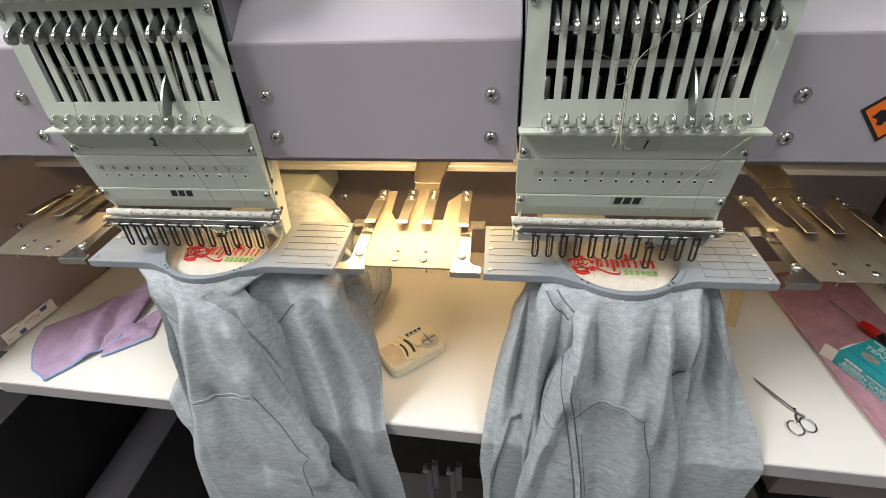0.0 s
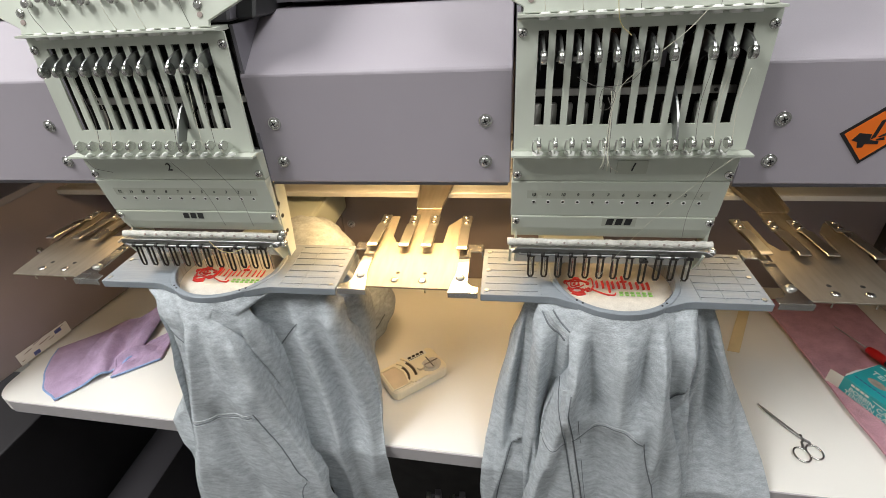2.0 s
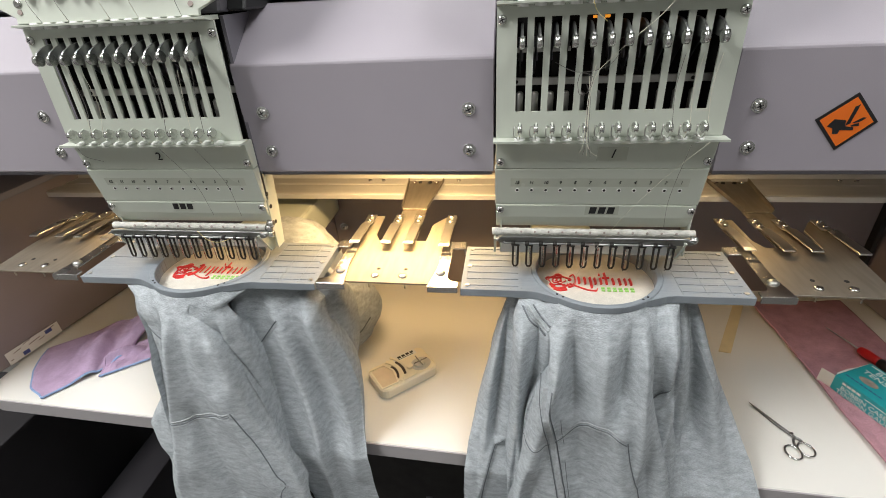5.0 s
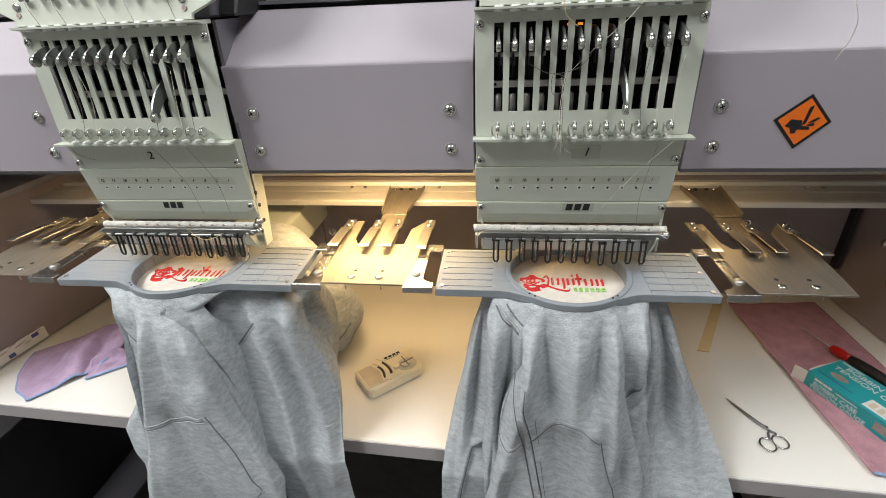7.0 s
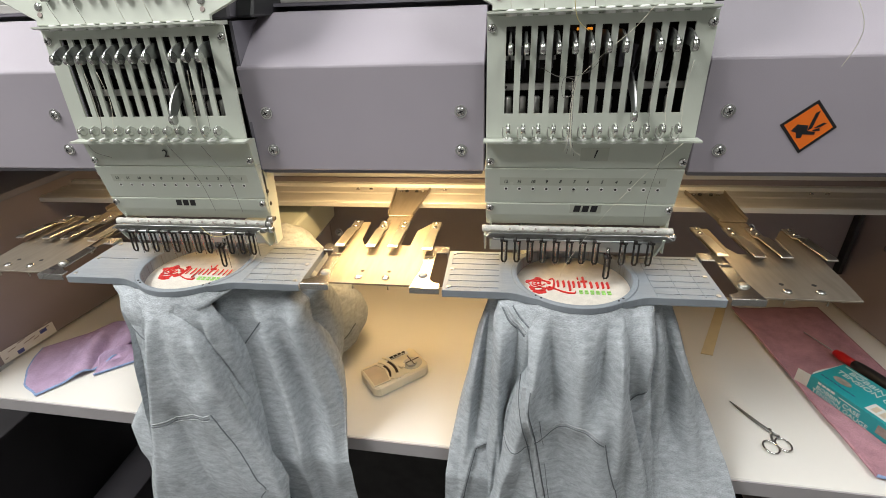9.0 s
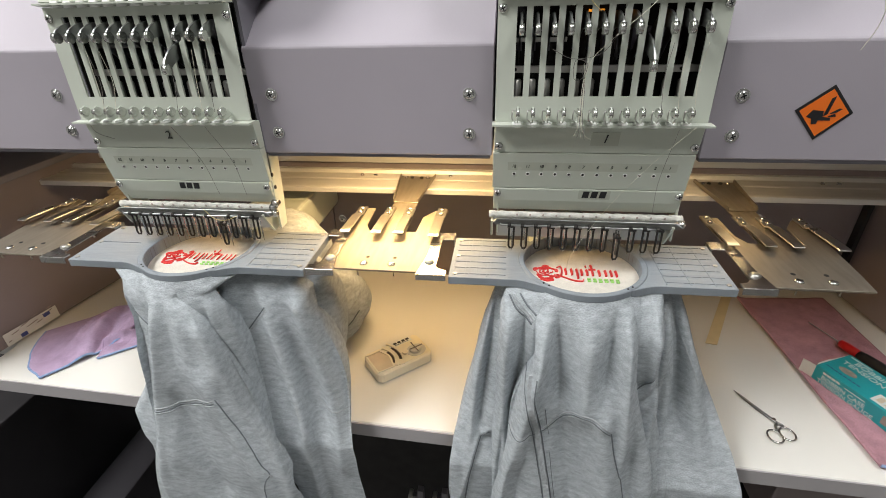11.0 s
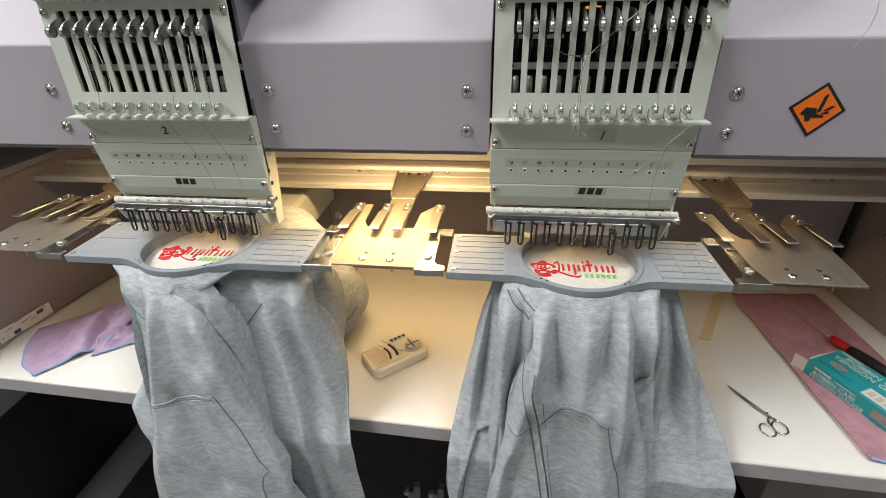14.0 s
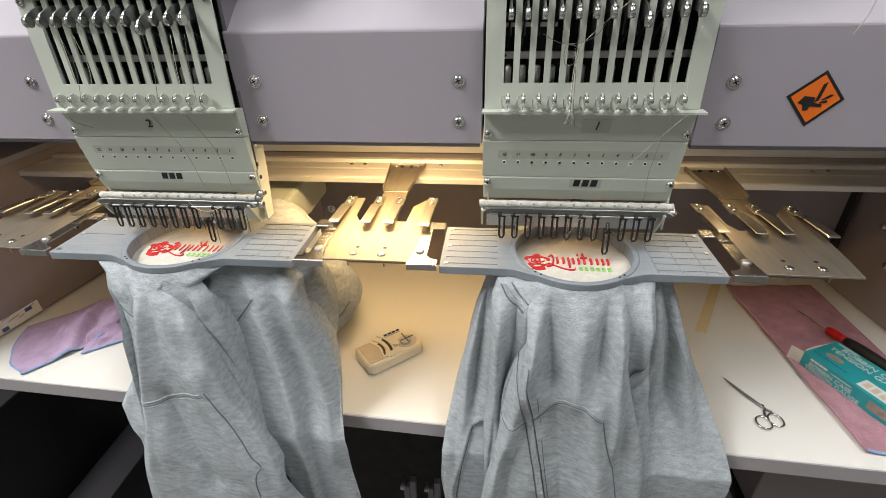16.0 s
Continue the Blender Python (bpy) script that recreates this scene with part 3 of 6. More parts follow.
        part("clamp_screw", bm, "chrome", r)
    # twelve presser feet and needles
    for i, x in enumerate(sx):
        bm = B()
        pts = [(x - 0.0023, yf + 0.004, 1.0530), (x - 0.0023, yf - 0.001, 1.0500), (x - 0.0023, yf - 0.002, 1.0310), (x - 0.0012, yf - 0.002, 1.0286), (x + 0.0012, yf - 0.002, 1.0286), (x + 0.0023, yf - 0.002, 1.0310), (x + 0.0023, yf - 0.001, 1.0500), (x + 0.0023, yf + 0.004, 1.0530)]
        tube(bm, pts, 0.0010, 8)
        tube(bm, [(x - 0.0040, yf - 0.002, 1.0528), (x - 0.0005, yf - 0.002, 1.0528)], 0.0024, 10); tube(bm, [(x - 0.0032, yf - 0.001, 1.0512), (x + 0.0036, yf - 0.001, 1.0512)], 0.0014, 10)
        f = part("presser_foot", bm, "wire", r, "dark wire presser foot")
        bm = B()
        tube(bm, [(x + 0.001, yf + 0.006, 1.058), (x + 0.001, yf + 0.006, 1.0475), (x + 0.001, yf + 0.006, 1.046), (x + 0.001, yf + 0.006, 1.022)], [0.0019, 0.0019, 0.0007, 0.0004], 8)
        n = part("needle", bm, "chrome", r)
        if i == 8:
            FEET.append(f); NEEDLES.append(n)
    # body, cheeks, interior lined in black to paint its shade, with bars
    bm = B()
    for a, b in ((xl, xl + 0.003), (xr - 0.003, xr)):
        box(bm, a, b, yf + 0.0155, 0.60, 1.1155, 1.252)
    box(bm, xl + 0.003, xr - 0.003, 0.565, 0.60, 1.1155, 1.252)
    box(bm, xl + 0.003, xr - 0.003, yf + 0.0155, 0.565, 1.1155, 1.1255)
    part("body", bm, "dark_side", r)
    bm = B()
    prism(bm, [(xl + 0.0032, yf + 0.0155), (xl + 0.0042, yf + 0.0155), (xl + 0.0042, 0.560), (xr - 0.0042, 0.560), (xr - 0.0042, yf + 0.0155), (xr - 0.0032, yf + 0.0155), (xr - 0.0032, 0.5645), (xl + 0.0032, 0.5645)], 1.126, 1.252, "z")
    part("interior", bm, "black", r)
    bm = B()
    box(bm, xl + 0.004, xl + 0.0055, yf + 0.0155, 0.52, 1.036, 1.1152, 0.0004)
    part("cheek", bm, "head", r)
    bm = B()
    prism(bm, [(yf + 0.0155, 1.118), (yf + 0.040, 1.118), (yf + 0.036, 1.075), (yf + 0.030, 1.032), (yf + 0.016, 1.032), (yf + 0.0155, 1.060)], xr - 0.0025, xr - 0.0005, "x", 0.0004)
    ck = part("cheek", bm, "head", r, "pale painted side cheek with holes")
    for y, z in ((0.496, 1.092), (0.4975, 1.078), (0.4995, 1.060)):
        bm = B(); cyl(bm, (xr - 0.0007, y, z), (xr + 0.0001, y, z), 0.0022, 12)
        part("hole", bm, "black", ck)
    bm = B(); box(bm, xl + 0.012, xr - 0.035, yf + 0.03, 0.565, 1.060, 1.115)
    part("needle_bar_case", bm, "dark_side", r)
    bm = B(); box(bm, xl + 0.005, xr - 0.005, 0.506, 0.510, 1.1875, 1.1935, 0.0005)
    bar = part("cross_bar", bm, "steel", r)
    for x in (xl + 0.016, xr - 0.02):
        bm = B(); cyl(bm, (x, 0.5062, 1.1905), (x, 0.505, 1.1905), 0.0015, 10)
        part("hole", bm, "black", bar)
    bm = B(); box(bm, xl + 0.005, xl + 0.06, 0.520, 0.524, 1.2115, 1.2150)
    part("cross_bar", bm, "steel", r)
    for i, x in enumerate(sx):
        bm = B(); tube(bm, [(x, 0.503, 1.150), (x, 0.503, 1.1815), (x, 0.503, 1.183)], [0.0031, 0.0031, 0.002], 12)
        part("needle_bar", bm, "steel", r)
        bm = B(); box(bm, x - 0.002, x + 0.0025, 0.530, 0.540, 1.203, 1.222, 0.0005)
        part("lever_cam", bm, "dark_side", r)
        bm = B(); lever_mesh(bm, x)
        piv = (x, 0.535, 1.196)
        lv = part("take_up_lever", bm, "lever", r, "polished hooked take-up lever", at=piv)
        bm = B(); tube(bm, [(x - 0.0019, 0.4595, 1.2282), (x + 0.0019, 0.4595, 1.2282)], 0.0044, 16)
        part("thread_eye", bm, "chrome", lv)
        if i == 8:
            LEVERS.append(lv)
    if number == "1":
        for x, z in ((sx[5] + 0.001, 1.2335), (sx[6] - 0.002, 1.2335)):
            bm = B(); box(bm, x - 0.0022, x + 0.0022, 0.548, 0.550, z, z + 0.0022)
            part("indicator_light", bm, "amber", r)
    # thread-tension board above, leaning back
    ang = radians(12)
    bm = B()
    prism(bm, [(cx - hw + 0.004, 1.2575), (cx + hw - 0.007, 1.2575), (cx + hw - 0.007, 1.262), (cx + hw + 0.028, 1.279), (cx + hw + 0.028, 1.43), (cx - hw - 0.028, 1.43), (cx - hw - 0.028, 1.279), (cx - hw + 0.004, 1.262)], 0.467, 0.4705, "y", 0.0005)
    bmesh.ops.rotate(bm, verts=bm.verts, cent=(cx, 0.4685, 1.2575), matrix=Matrix.Rotation(-ang, 3, "X"))
    tb = part("tension_board", bm, "head", r, "pale sage thread-tension board")
    def onb(x, z, d=0.0):
        v = Matrix.Rotation(-ang, 3, "X") @ Vector((0, -0.0015 - d, z - 1.2575))
        return Vector((x, 0.4685 + v.y, 1.2575 + v.z))
    for i, x in enumerate(sx):
        zz = 1.2795 + (0.0035 if i % 2 else 0.0)
        bm = B(); tube(bm, [onb(x, zz), onb(x, zz, 0.006), onb(x, zz, 0.007)], [0.0022, 0.0034, 0.002], 12)
        part("thread_post", bm, "chrome", tb)
        bm = B(); tube(bm, bez([onb(x, zz, 0.005), onb(x + 0.004, zz + 0.004, 0.006), onb(x + 0.0065, zz + 0.001, 0.006), onb(x + 0.005, zz - 0.002, 0.005)], 5), 0.0005, 6)
        part("wire_hook", bm, "steel", tb)
    for x in (cx - hw + 0.008, cx + hw - 0.014):
        bm = B(); tube(bm, [onb(x, 1.2735), onb(x, 1.2735, 0.001), onb(x, 1.2735, 0.0014)], [0.0034, 0.0034, 0.0015], 14)
        part("board_screw", bm, "chrome", tb)
        bm = B(); tube(bm, [onb(x + 0.001, 1.2665), onb(x + 0.001, 1.2665, 0.0008)], [0.0022, 0.0022], 12)
        part("rivet", bm, "print_grey", tb)
    bm = B(); prism(bm, [(0.492, 1.258), (0.60, 1.258), (0.66, 1.42), (0.53, 1.42)], xl + 0.004, xr - 0.004, "x", 0.002)
    part("board_support", bm, "dark_side", r)
    bm = B(); prism(bm, [(0.50, 1.2585), (0.585, 1.2585), (0.575, 1.285), (0.512, 1.285)], xr - 0.003, xr + 0.014, "x", 0.002)
    part("hinge_block", bm, "rubber", r)
    # the slotted plate and all above it lean back a little
    for ob in r.children_recursive:
        if ob.name.startswith(("take_up_lever", "thread_eye")):
            if ob.name.startswith("take_up_lever"):
                ob.location.y += 0.0065
                ob.location.z -= 0.0036
            continue
        o = origin_of(ob)
        guide = ob.name.startswith(("thread_guide", "eyelet", "wire_hook")) and ob.parent.name[:7] != "tension"
        for v in ob.data.vertices:
            if guide:
                v.co.y = yf - o.y + (v.co.y + o.y - yf) * 1.3
            h = v.co.z + o.z - 1.151
            if h > 0.1055:
                v.co.y += 0.085 * h
                v.co.z -= 0.052 * h
            elif h > 0:
                v.co.y += 0.042 * h
                v.co.z -= 0.014 * h
    return r


def threads(cx, number):
    yf = 0.466
    r = root_at("loose_threads", (cx, 0.47, 1.25), "thin loose sewing threads hanging over the head", "thread", "threads")
    def th(nm, pts, m="thread_w", rad=0.00022):
        bm = B(); tube(bm, bez(pts, 8), rad, 5)
        part(nm, bm, m, r)
    sx = [cx - 0.0685 + i * PITCH for i in range(12)]
    if number == "1":
        th("thread", [(sx[3] + 0.004, yf - 0.002, 1.285), (sx[3] + 0.008, yf, 1.262), (sx[4], yf + 0.004, 1.245), (sx[5] - 0.003, yf + 0.008, 1.236)], "thread_y", 0.0003)
        th("thread", [(sx[8] + 0.006, yf + 0.006, 1.252), (sx[7] + 0.006, yf + 0.004, 1.238), (sx[5] + 0.004, yf + 0.004, 1.214), (sx[4] + 0.003, yf, 1.197), (sx[4] + 0.001, yf - 0.004, 1.160), (sx[4] + 0.004, yf - 0.008, 1.147), (sx[5] - 0.002, yf - 0.008, 1.142)])
        th("thread", [(sx[2], yf + 0.005, 1.210), (sx[3] + 0.004, yf + 0.004, 1.203), (sx[5], yf + 0.003, 1.207), (sx[6], yf + 0.006, 1.222)], "thread_d")
        th("thread", [(sx[3] + 0.004, yf, 1.196), (sx[3] + 0.006, yf - 0.001, 1.203), (sx[4] + 0.002, yf - 0.001, 1.200), (sx[4], yf - 0.001, 1.190), (sx[3] + 0.006, yf - 0.001, 1.188), (sx[3] + 0.004, yf, 1.196)], "thread_d")
        for k in range(4):
            th("thread", [(sx[4] + 0.004 - 0.002 * k, yf + 0.003, 1.208 - 0.004 * k), (sx[4] + 0.0005 * k, yf - 0.002, 1.185), (sx[4] - 0.001 + 0.001 * k, yf - 0.007, 1.160), (sx[4] - 0.002 + 0.0018 * k, yf - 0.01, 1.150), (sx[4] - 0.004 + 0.003 * k, yf - 0.009, 1.145 - 0.001 * k)], "thread_d" if k % 2 else "thread_w")
        th("thread", [(sx[11] + 0.004, yf - 0.006, 1.152), (sx[9], yf + 0.002, 1.115), (sx[7] - 0.004, yf + 0.006, 1.072), (sx[5] - 0.004, yf + 0.006, 1.026), (sx[4] + 0.006, yf + 0.008, 1.006)], "thread_w", 0.00016)
        th("thread", [(sx[10] + 0.004, yf - 0.006, 1.150), (sx[10] + 0.002, yf + 0.011, 1.10), (sx[10] + 0.002, yf + 0.011, 1.07)], "thread_d", 0.00016)
        for i, dz in ((0, 0.008), (2, 0.004), (5, 0.005), (9, 0.0), (11, 0.01)):
            th("thread", [(sx[i], yf + 0.006, 1.253), (sx[i] - 0.004, yf - 0.003, 1.268 + dz), (sx[i] - 0.002, yf + 0.004, 1.282)], "thread_d" if i % 2 else "thread_w", 0.0002)
        for i in (9, 10, 11):
            th("thread", [(sx[i] + 0.002, yf + 0.001, 1.214), (sx[i] - 0.001, yf - 0.001, 1.19), (sx[i], yf - 0.006, 1.163)], "thread_w" if i > 9 else "thread_d", 0.0002)
    else:
        for i, k in ((2, 0), (2, 1), (3, 2), (8, 3), (10, 4), (11, 5)):
            th("thread", [(sx[i] - 0.002, yf + 0.001, 1.214), (sx[i] + 0.004 * math.sin(k), yf - 0.002, 1.188), (sx[i] + 0.002 - 0.001 * k, yf - 0.006, 1.163)], "thread_d" if k % 2 else "thread_w", 0.00022)
        for i in (1, 3, 6, 8, 11):
            th("thread", [(sx[i], yf + 0.006, 1.253), (sx[i] + 0.003, yf - 0.003, 1.268), (sx[i] - 0.002, yf + 0.004, 1.282)], "thread_d" if i % 2 else "thread_w", 0.0002)
        th("thread", [(sx[7], yf - 0.006, 1.150), (sx[7] + 0.006, yf + 0.0155, 1.11), (sx[8] + 0.003, yf + 0.0155, 1.075)], "thread_d", 0.00018)
        th("thread", [(sx[10] - 0.004, yf - 0.006, 1.150), (sx[10] + 0.001, yf + 0.0155, 1.11), (sx[11] - 0.005, yf + 0.0155, 1.075)], "thread_d", 0.00018)
        th("thread", [(sx[7] + 0.002, yf + 0.002, 1.064), (sx[8], yf, 1.055), (sx[9], yf, 1.0535), (sx[10], yf + 0.001, 1.058)], "thread_y", 0.00028)
        th("thread", [(sx[0] + 0.004, yf - 0.004, 1.15), (sx[0] + 0.007, yf - 0.002, 1.142), (sx[0] + 0.013, yf + 0.008, 1.134)], "thread_d", 0.0002)


# ---- moving frame, hoops and garments ----
ZP = 1.0165


def bracket(dx, parent):
    """A forked clamp plate with its arm, four leaf springs and two side clips."""
    def X(p):
        return [(x + dx, y) for x, y in p]
    bm = B()
    prism(bm, X([(0.043, 0.4445), (0.127, 0.4435), (0.1305, 0.47), (0.140, 0.588), (0.126, 0.586), (0.1125, 0.566), (0.1105, 0.527), (0.0995, 0.527), (0.0985, 0.612), (0.0685, 0.612), (0.0685, 0.527), (0.0575, 0.527), (0.0510, 0.541), (0.0495, 0.588), (0.030, 0.588), (0.036, 0.50)]), ZP - 0.0015, ZP + 0.0005, "z", 0.0003)
    p = part("bracket_plate", bm, "plate_steel", parent, "forked plated-steel hoop bracket")
    bm = B()
    prism(bm, X([(0.0675, 0.606), (0.0995, 0.606), (0.109, 0.699), (0.059, 0.699)]), ZP + 0.0008, ZP + 0.0022, "z", 0.0003)
    for a, b in (((0.0675, 0.606), (0.059, 0.699)), ((0.0995, 0.606), (0.109, 0.699))):
        d = 0.0006
        prism(bm, X([(a[0] - d, a[1]), (a[0] + d, a[1]), (b[0] + d, b[1]), (b[0] - d, b[1])]), ZP + 0.0022, ZP + 0.0065, "z")
    arm = part("arm", bm, "plate_steel", p)
    for x in (0.068, 0.076, 0.090, 0.099):
        bm = B(); tube(bm, [(x + dx, 0.692, ZP + 0.0021), (x + dx, 0.692, ZP + 0.004), (x + dx, 0.692, ZP + 0.0045)], [0.0026, 0.0024, 0.001], 12)
        part("bolt", bm, "chrome" if x in (0.068, 0.099) else "black", p)
    for x, y0 in ((0.0345, 0.508), (0.0695, 0.508), (0.0945, 0.508), (0.1335, 0.504)):
        bm = B()
        prof = [(0.588, ZP + 0.001), (0.588, ZP + 0.0026), (0.566, ZP + 0.0026), (0.558, ZP + 0.0058), (y0 + 0.004, ZP + 0.0086), (y0, ZP + 0.0080), (y0, ZP + 0.0066), (y0 + 0.004, ZP + 0.0070), (0.557, ZP + 0.0042), (0.565, ZP + 0.001)]
        prism(bm, prof, x + dx - 0.0055, x + dx + 0.0055, "x", 0.0003)
        part("leaf_spring", bm, "spring", p)
        for y in (0.570, 0.582):
            bm = B(); tube(bm, [(x + dx, y, ZP + 0.0026), (x + dx, y, ZP + 0.0042), (x + dx, y, ZP + 0.005)], [0.0028, 0.0027, 0.0012], 12)
            part("screw", bm, "chrome", p)
    for s in ((1,) if dx < -0.1 else (-1,) if dx > 0.1 else (-1, 1)):
        c = 0.0855
        def S(q):
            return [(c + s * (x - c) + dx, y) for x, y in q]
        bm = B()
        prism(bm, S([(0.126, 0.437), (0.1545, 0.437), (0.1545, 0.445), (0.1475, 0.447), (0.1435, 0.452), (0.1435, 0.508), (0.155, 0.508), (0.155, 0.523), (0.1315, 0.523), (0.1315, 0.47)]), ZP + 0.0010, ZP + 0.0026, "z", 0.0003)
        prism(bm, S([(0.126, 0.4362), (0.1545, 0.4362), (0.1545, 0.4370), (0.126, 0.4370)]), ZP - 0.004, ZP + 0.0022, "z")
        prism(bm, S([(0.1550, 0.508), (0.1562, 0.508), (0.1562, 0.523), (0.1550, 0.523)]), ZP - 0.005, ZP + 0.0026, "z")
        part("side_clip", bm, "chrome", p)
        bm = B(); tube(bm, [(c + s * 0.0505 + dx, 0.4595, ZP + 0.0026), (c + s * 0.0505 + dx, 0.4595, ZP + 0.0044), (c + s * 0.0505 + dx, 0.4595, ZP + 0.005)], [0.0052, 0.0040, 0.002], 16)
        part("clip_rivet", bm, "steel", p)
        bm = B(); box(bm, c + s * 0.0515 + dx - 0.005, c + s * 0.0515 + dx + 0.005, 0.494, 0.498, ZP + 0.0026, ZP + 0.0029)
        part("slot", bm, "black", p)
    for x in (0.0705, 0.0985):
        bm = B(); tube(bm, [(x + dx, 0.4555, ZP + 0.0005), (x + dx, 0.4555, ZP + 0.0018), (x + dx, 0.4555, ZP + 0.0022)], [0.0042, 0.0036, 0.0015], 14)
        part("rivet", bm, "chrome", p)
        bm = B(); cyl(bm, (x + dx + 0.001, 0.468, ZP + 0.0003), (x + dx + 0.001, 0.468, ZP + 0.0007), 0.0021, 12)
        part("hole", bm, "black", p)
    bm = B(); tube(bm, [(0.066 + dx, 0.4475, ZP - 0.008), (0.066 + dx, 0.4475, ZP - 0.0025), (0.102 + dx, 0.4475, ZP - 0.0025), (0.102 + dx, 0.4475, ZP - 0.008)], 0.0009, 6)
    part("wire_staple", bm, "steel", p)


def pantograph():
    r = root_at("pantograph_frame", (0.085, 0.68, 1.005), "steel and aluminium sliding frame that carries the hoops", "pantograph frame")
    bm = B()
    prism(bm, [(0.659, 1.0075), (0.659, 1.0145), (0.662, 1.016), (0.690, 1.0158), (0.692, 1.0172), (0.712, 1.0172), (0.714, 1.0222), (0.722, 1.0222), (0.722, 1.0075)], -0.70, 0.95, "x", 0.0003)
    part("rail", bm, "alu", r, "long aluminium rail")
    for x in (-0.31, -0.26, 0.02, 0.0, 0.13, 0.43, 0.62, 0.64):
        bm = B(); tube(bm, [(x, 0.703, 1.0172), (x, 0.703, 1.0195), (x, 0.703, 1.0200)], [0.0028, 0.0026, 0.0012], 12)
        part("rail_bolt", bm, "chrome", r)
    for dx in (-0.40, 0.0, 0.40):
        bracket(dx, r)
    return r


def hoop(cx):
    """A flat printed hoop plate: two ribbed wings and a deep round ring."""
    cy, ri, ro = 0.4765, 0.0555, 0.0608
    r = root_at("embroidery_hoop", (cx, cy, 1.0085), "grey printed-plastic embroidery hoop with ribbed wings", "embroidery hoop", "embroidery hoops")
    n = 72
    bm = B()
    prof = [(ri, 1.0020), (ri, 1.0168), (ri + 0.0008, 1.0174), (ro - 0.0008, 1.0174), (ro, 1.0166), (ro, 1.0112), (ri + 0.002, 1.0020)]
    rings = [[bm.verts.new((cx + q * math.cos(2 * math.pi * k / n), cy + q * math.sin(2 * math.pi * k / n), z)) for q, z in prof] for k in range(n)]
    for k in range(n):
        A, C = rings[k], rings[(k + 1) % n]
        for j in range(len(prof)):
            f = bm.faces.new((A[j], C[j], C[(j + 1) % len(prof)], A[(j + 1) % len(prof)]))
    ring = part("ring", bm, "hoop", r)
    bm = B()
    for k in range(26):
        a = 2 * math.pi * (k + 0.3 * math.sin(k * 2.1)) / 26
        q = ri - 0.0001
        w = 0.0005
        t = Vector((-math.sin(a), math.cos(a), 0)) * w
        c = Vector((cx + q * math.cos(a), cy + q * math.sin(a), 0))
        vs = [bm.verts.new(c + s * t + Vector((0, 0, z))) for s, z in ((-1, 1.004), (1, 1.004), (1, 1.0155), (-1, 1.0155))]
        bm.faces.new(vs)
    part("layer_line", bm, "dark_side", ring)
    for s in (-1, 1):
        arc = [(cx + s * ro * math.cos(a), cy + ro * math.sin(a)) for a in [radians(52 - k * 104 / 16) for k in range(17)]]
        x_out = cx - 0.127 if s < 0 else cx + 0.130
        out = [(x_out, 0.438), (x_out, 0.518), (cx + s * 0.052, 0.518)] + [p for p in arc if p[1] < 0.518] + [(cx + s * 0.049, 0.4335), (cx + s * 0.056, 0.4365), (cx + s * 0.064, 0.438)]
        bm = B(); prism(bm, out, 1.0085, ZP, "z", 0.0004)
        w = part("wing", bm, "hoop", r)
        lo, hi = (cx + s * 0.070, x_out - s * 0.004)
        a, b = min(lo, hi), max(lo, hi)
        bm = B()
        plain = cx < 0 and s < 0
        for i in (range(3, 4) if plain else range(7)):
            y = 0.4445 + i * 0.0112
            x = a
            k = 0
            while x < b - 0.004:
                L = min(b - x, 0.010 if k % 3 else 0.0155)
                box(bm, x, x + L - 0.0012, y, y + 0.0008, ZP, ZP + 0.0007)
                x += L
                k += 1
        for i in range(int((b - a) / 0.0105) + 1):
            x = a + i * 0.0105
            if (s > 0 and i % 2) or plain:
                continue
            box(bm, x, x + 0.0008, 0.441, 0.515, ZP, ZP + 0.0005)
        tagged(part("ribs", bm, "hoop", w), kind="stuff")
        for y in (0.4445, 0.478, 0.5115):
            x = x_out - s * 0.006
            bm = B(); tube(bm, [(x, y, ZP), (x, y, ZP + 0.0009)], [0.0024, 0.0020], 12)
            part("corner_screw", bm, "steel", w)
    for s in (-1, 1):
        for a in (-132, -126):
            q = radians(a if s < 0 else -180 - a)
            bm = B(); cyl(bm, (cx + 0.0582 * math.cos(q), cy + 0.0582 * math.sin(q), 1.0172), (cx + 0.0582 * math.cos(q), cy + 0.0582 * math.sin(q), 1.0179), 0.0010, 8)
            part("pin_hole", bm, "ink", ring)
    return r


ZT = (0.52, 0.70, 0.78, 0.80, 0.83, 0.88, 0.93, 0.985, 1.0065, 1.0112)
YF = (0.372, 0.374, 0.377, 0.379, 0.383, 0.389, 0.393, 0.397, 0.402, 0.4025)
YM = (0.013, 0.013, 0.013, 0.013, 0.016, 0.024, 0.030, 0.028, 0.002, 0.0)
YB = (0.004, 0.004, 0.004, 0.004, 0.030, 0.060, 0.060, 0.020, 0.004, 0.002)


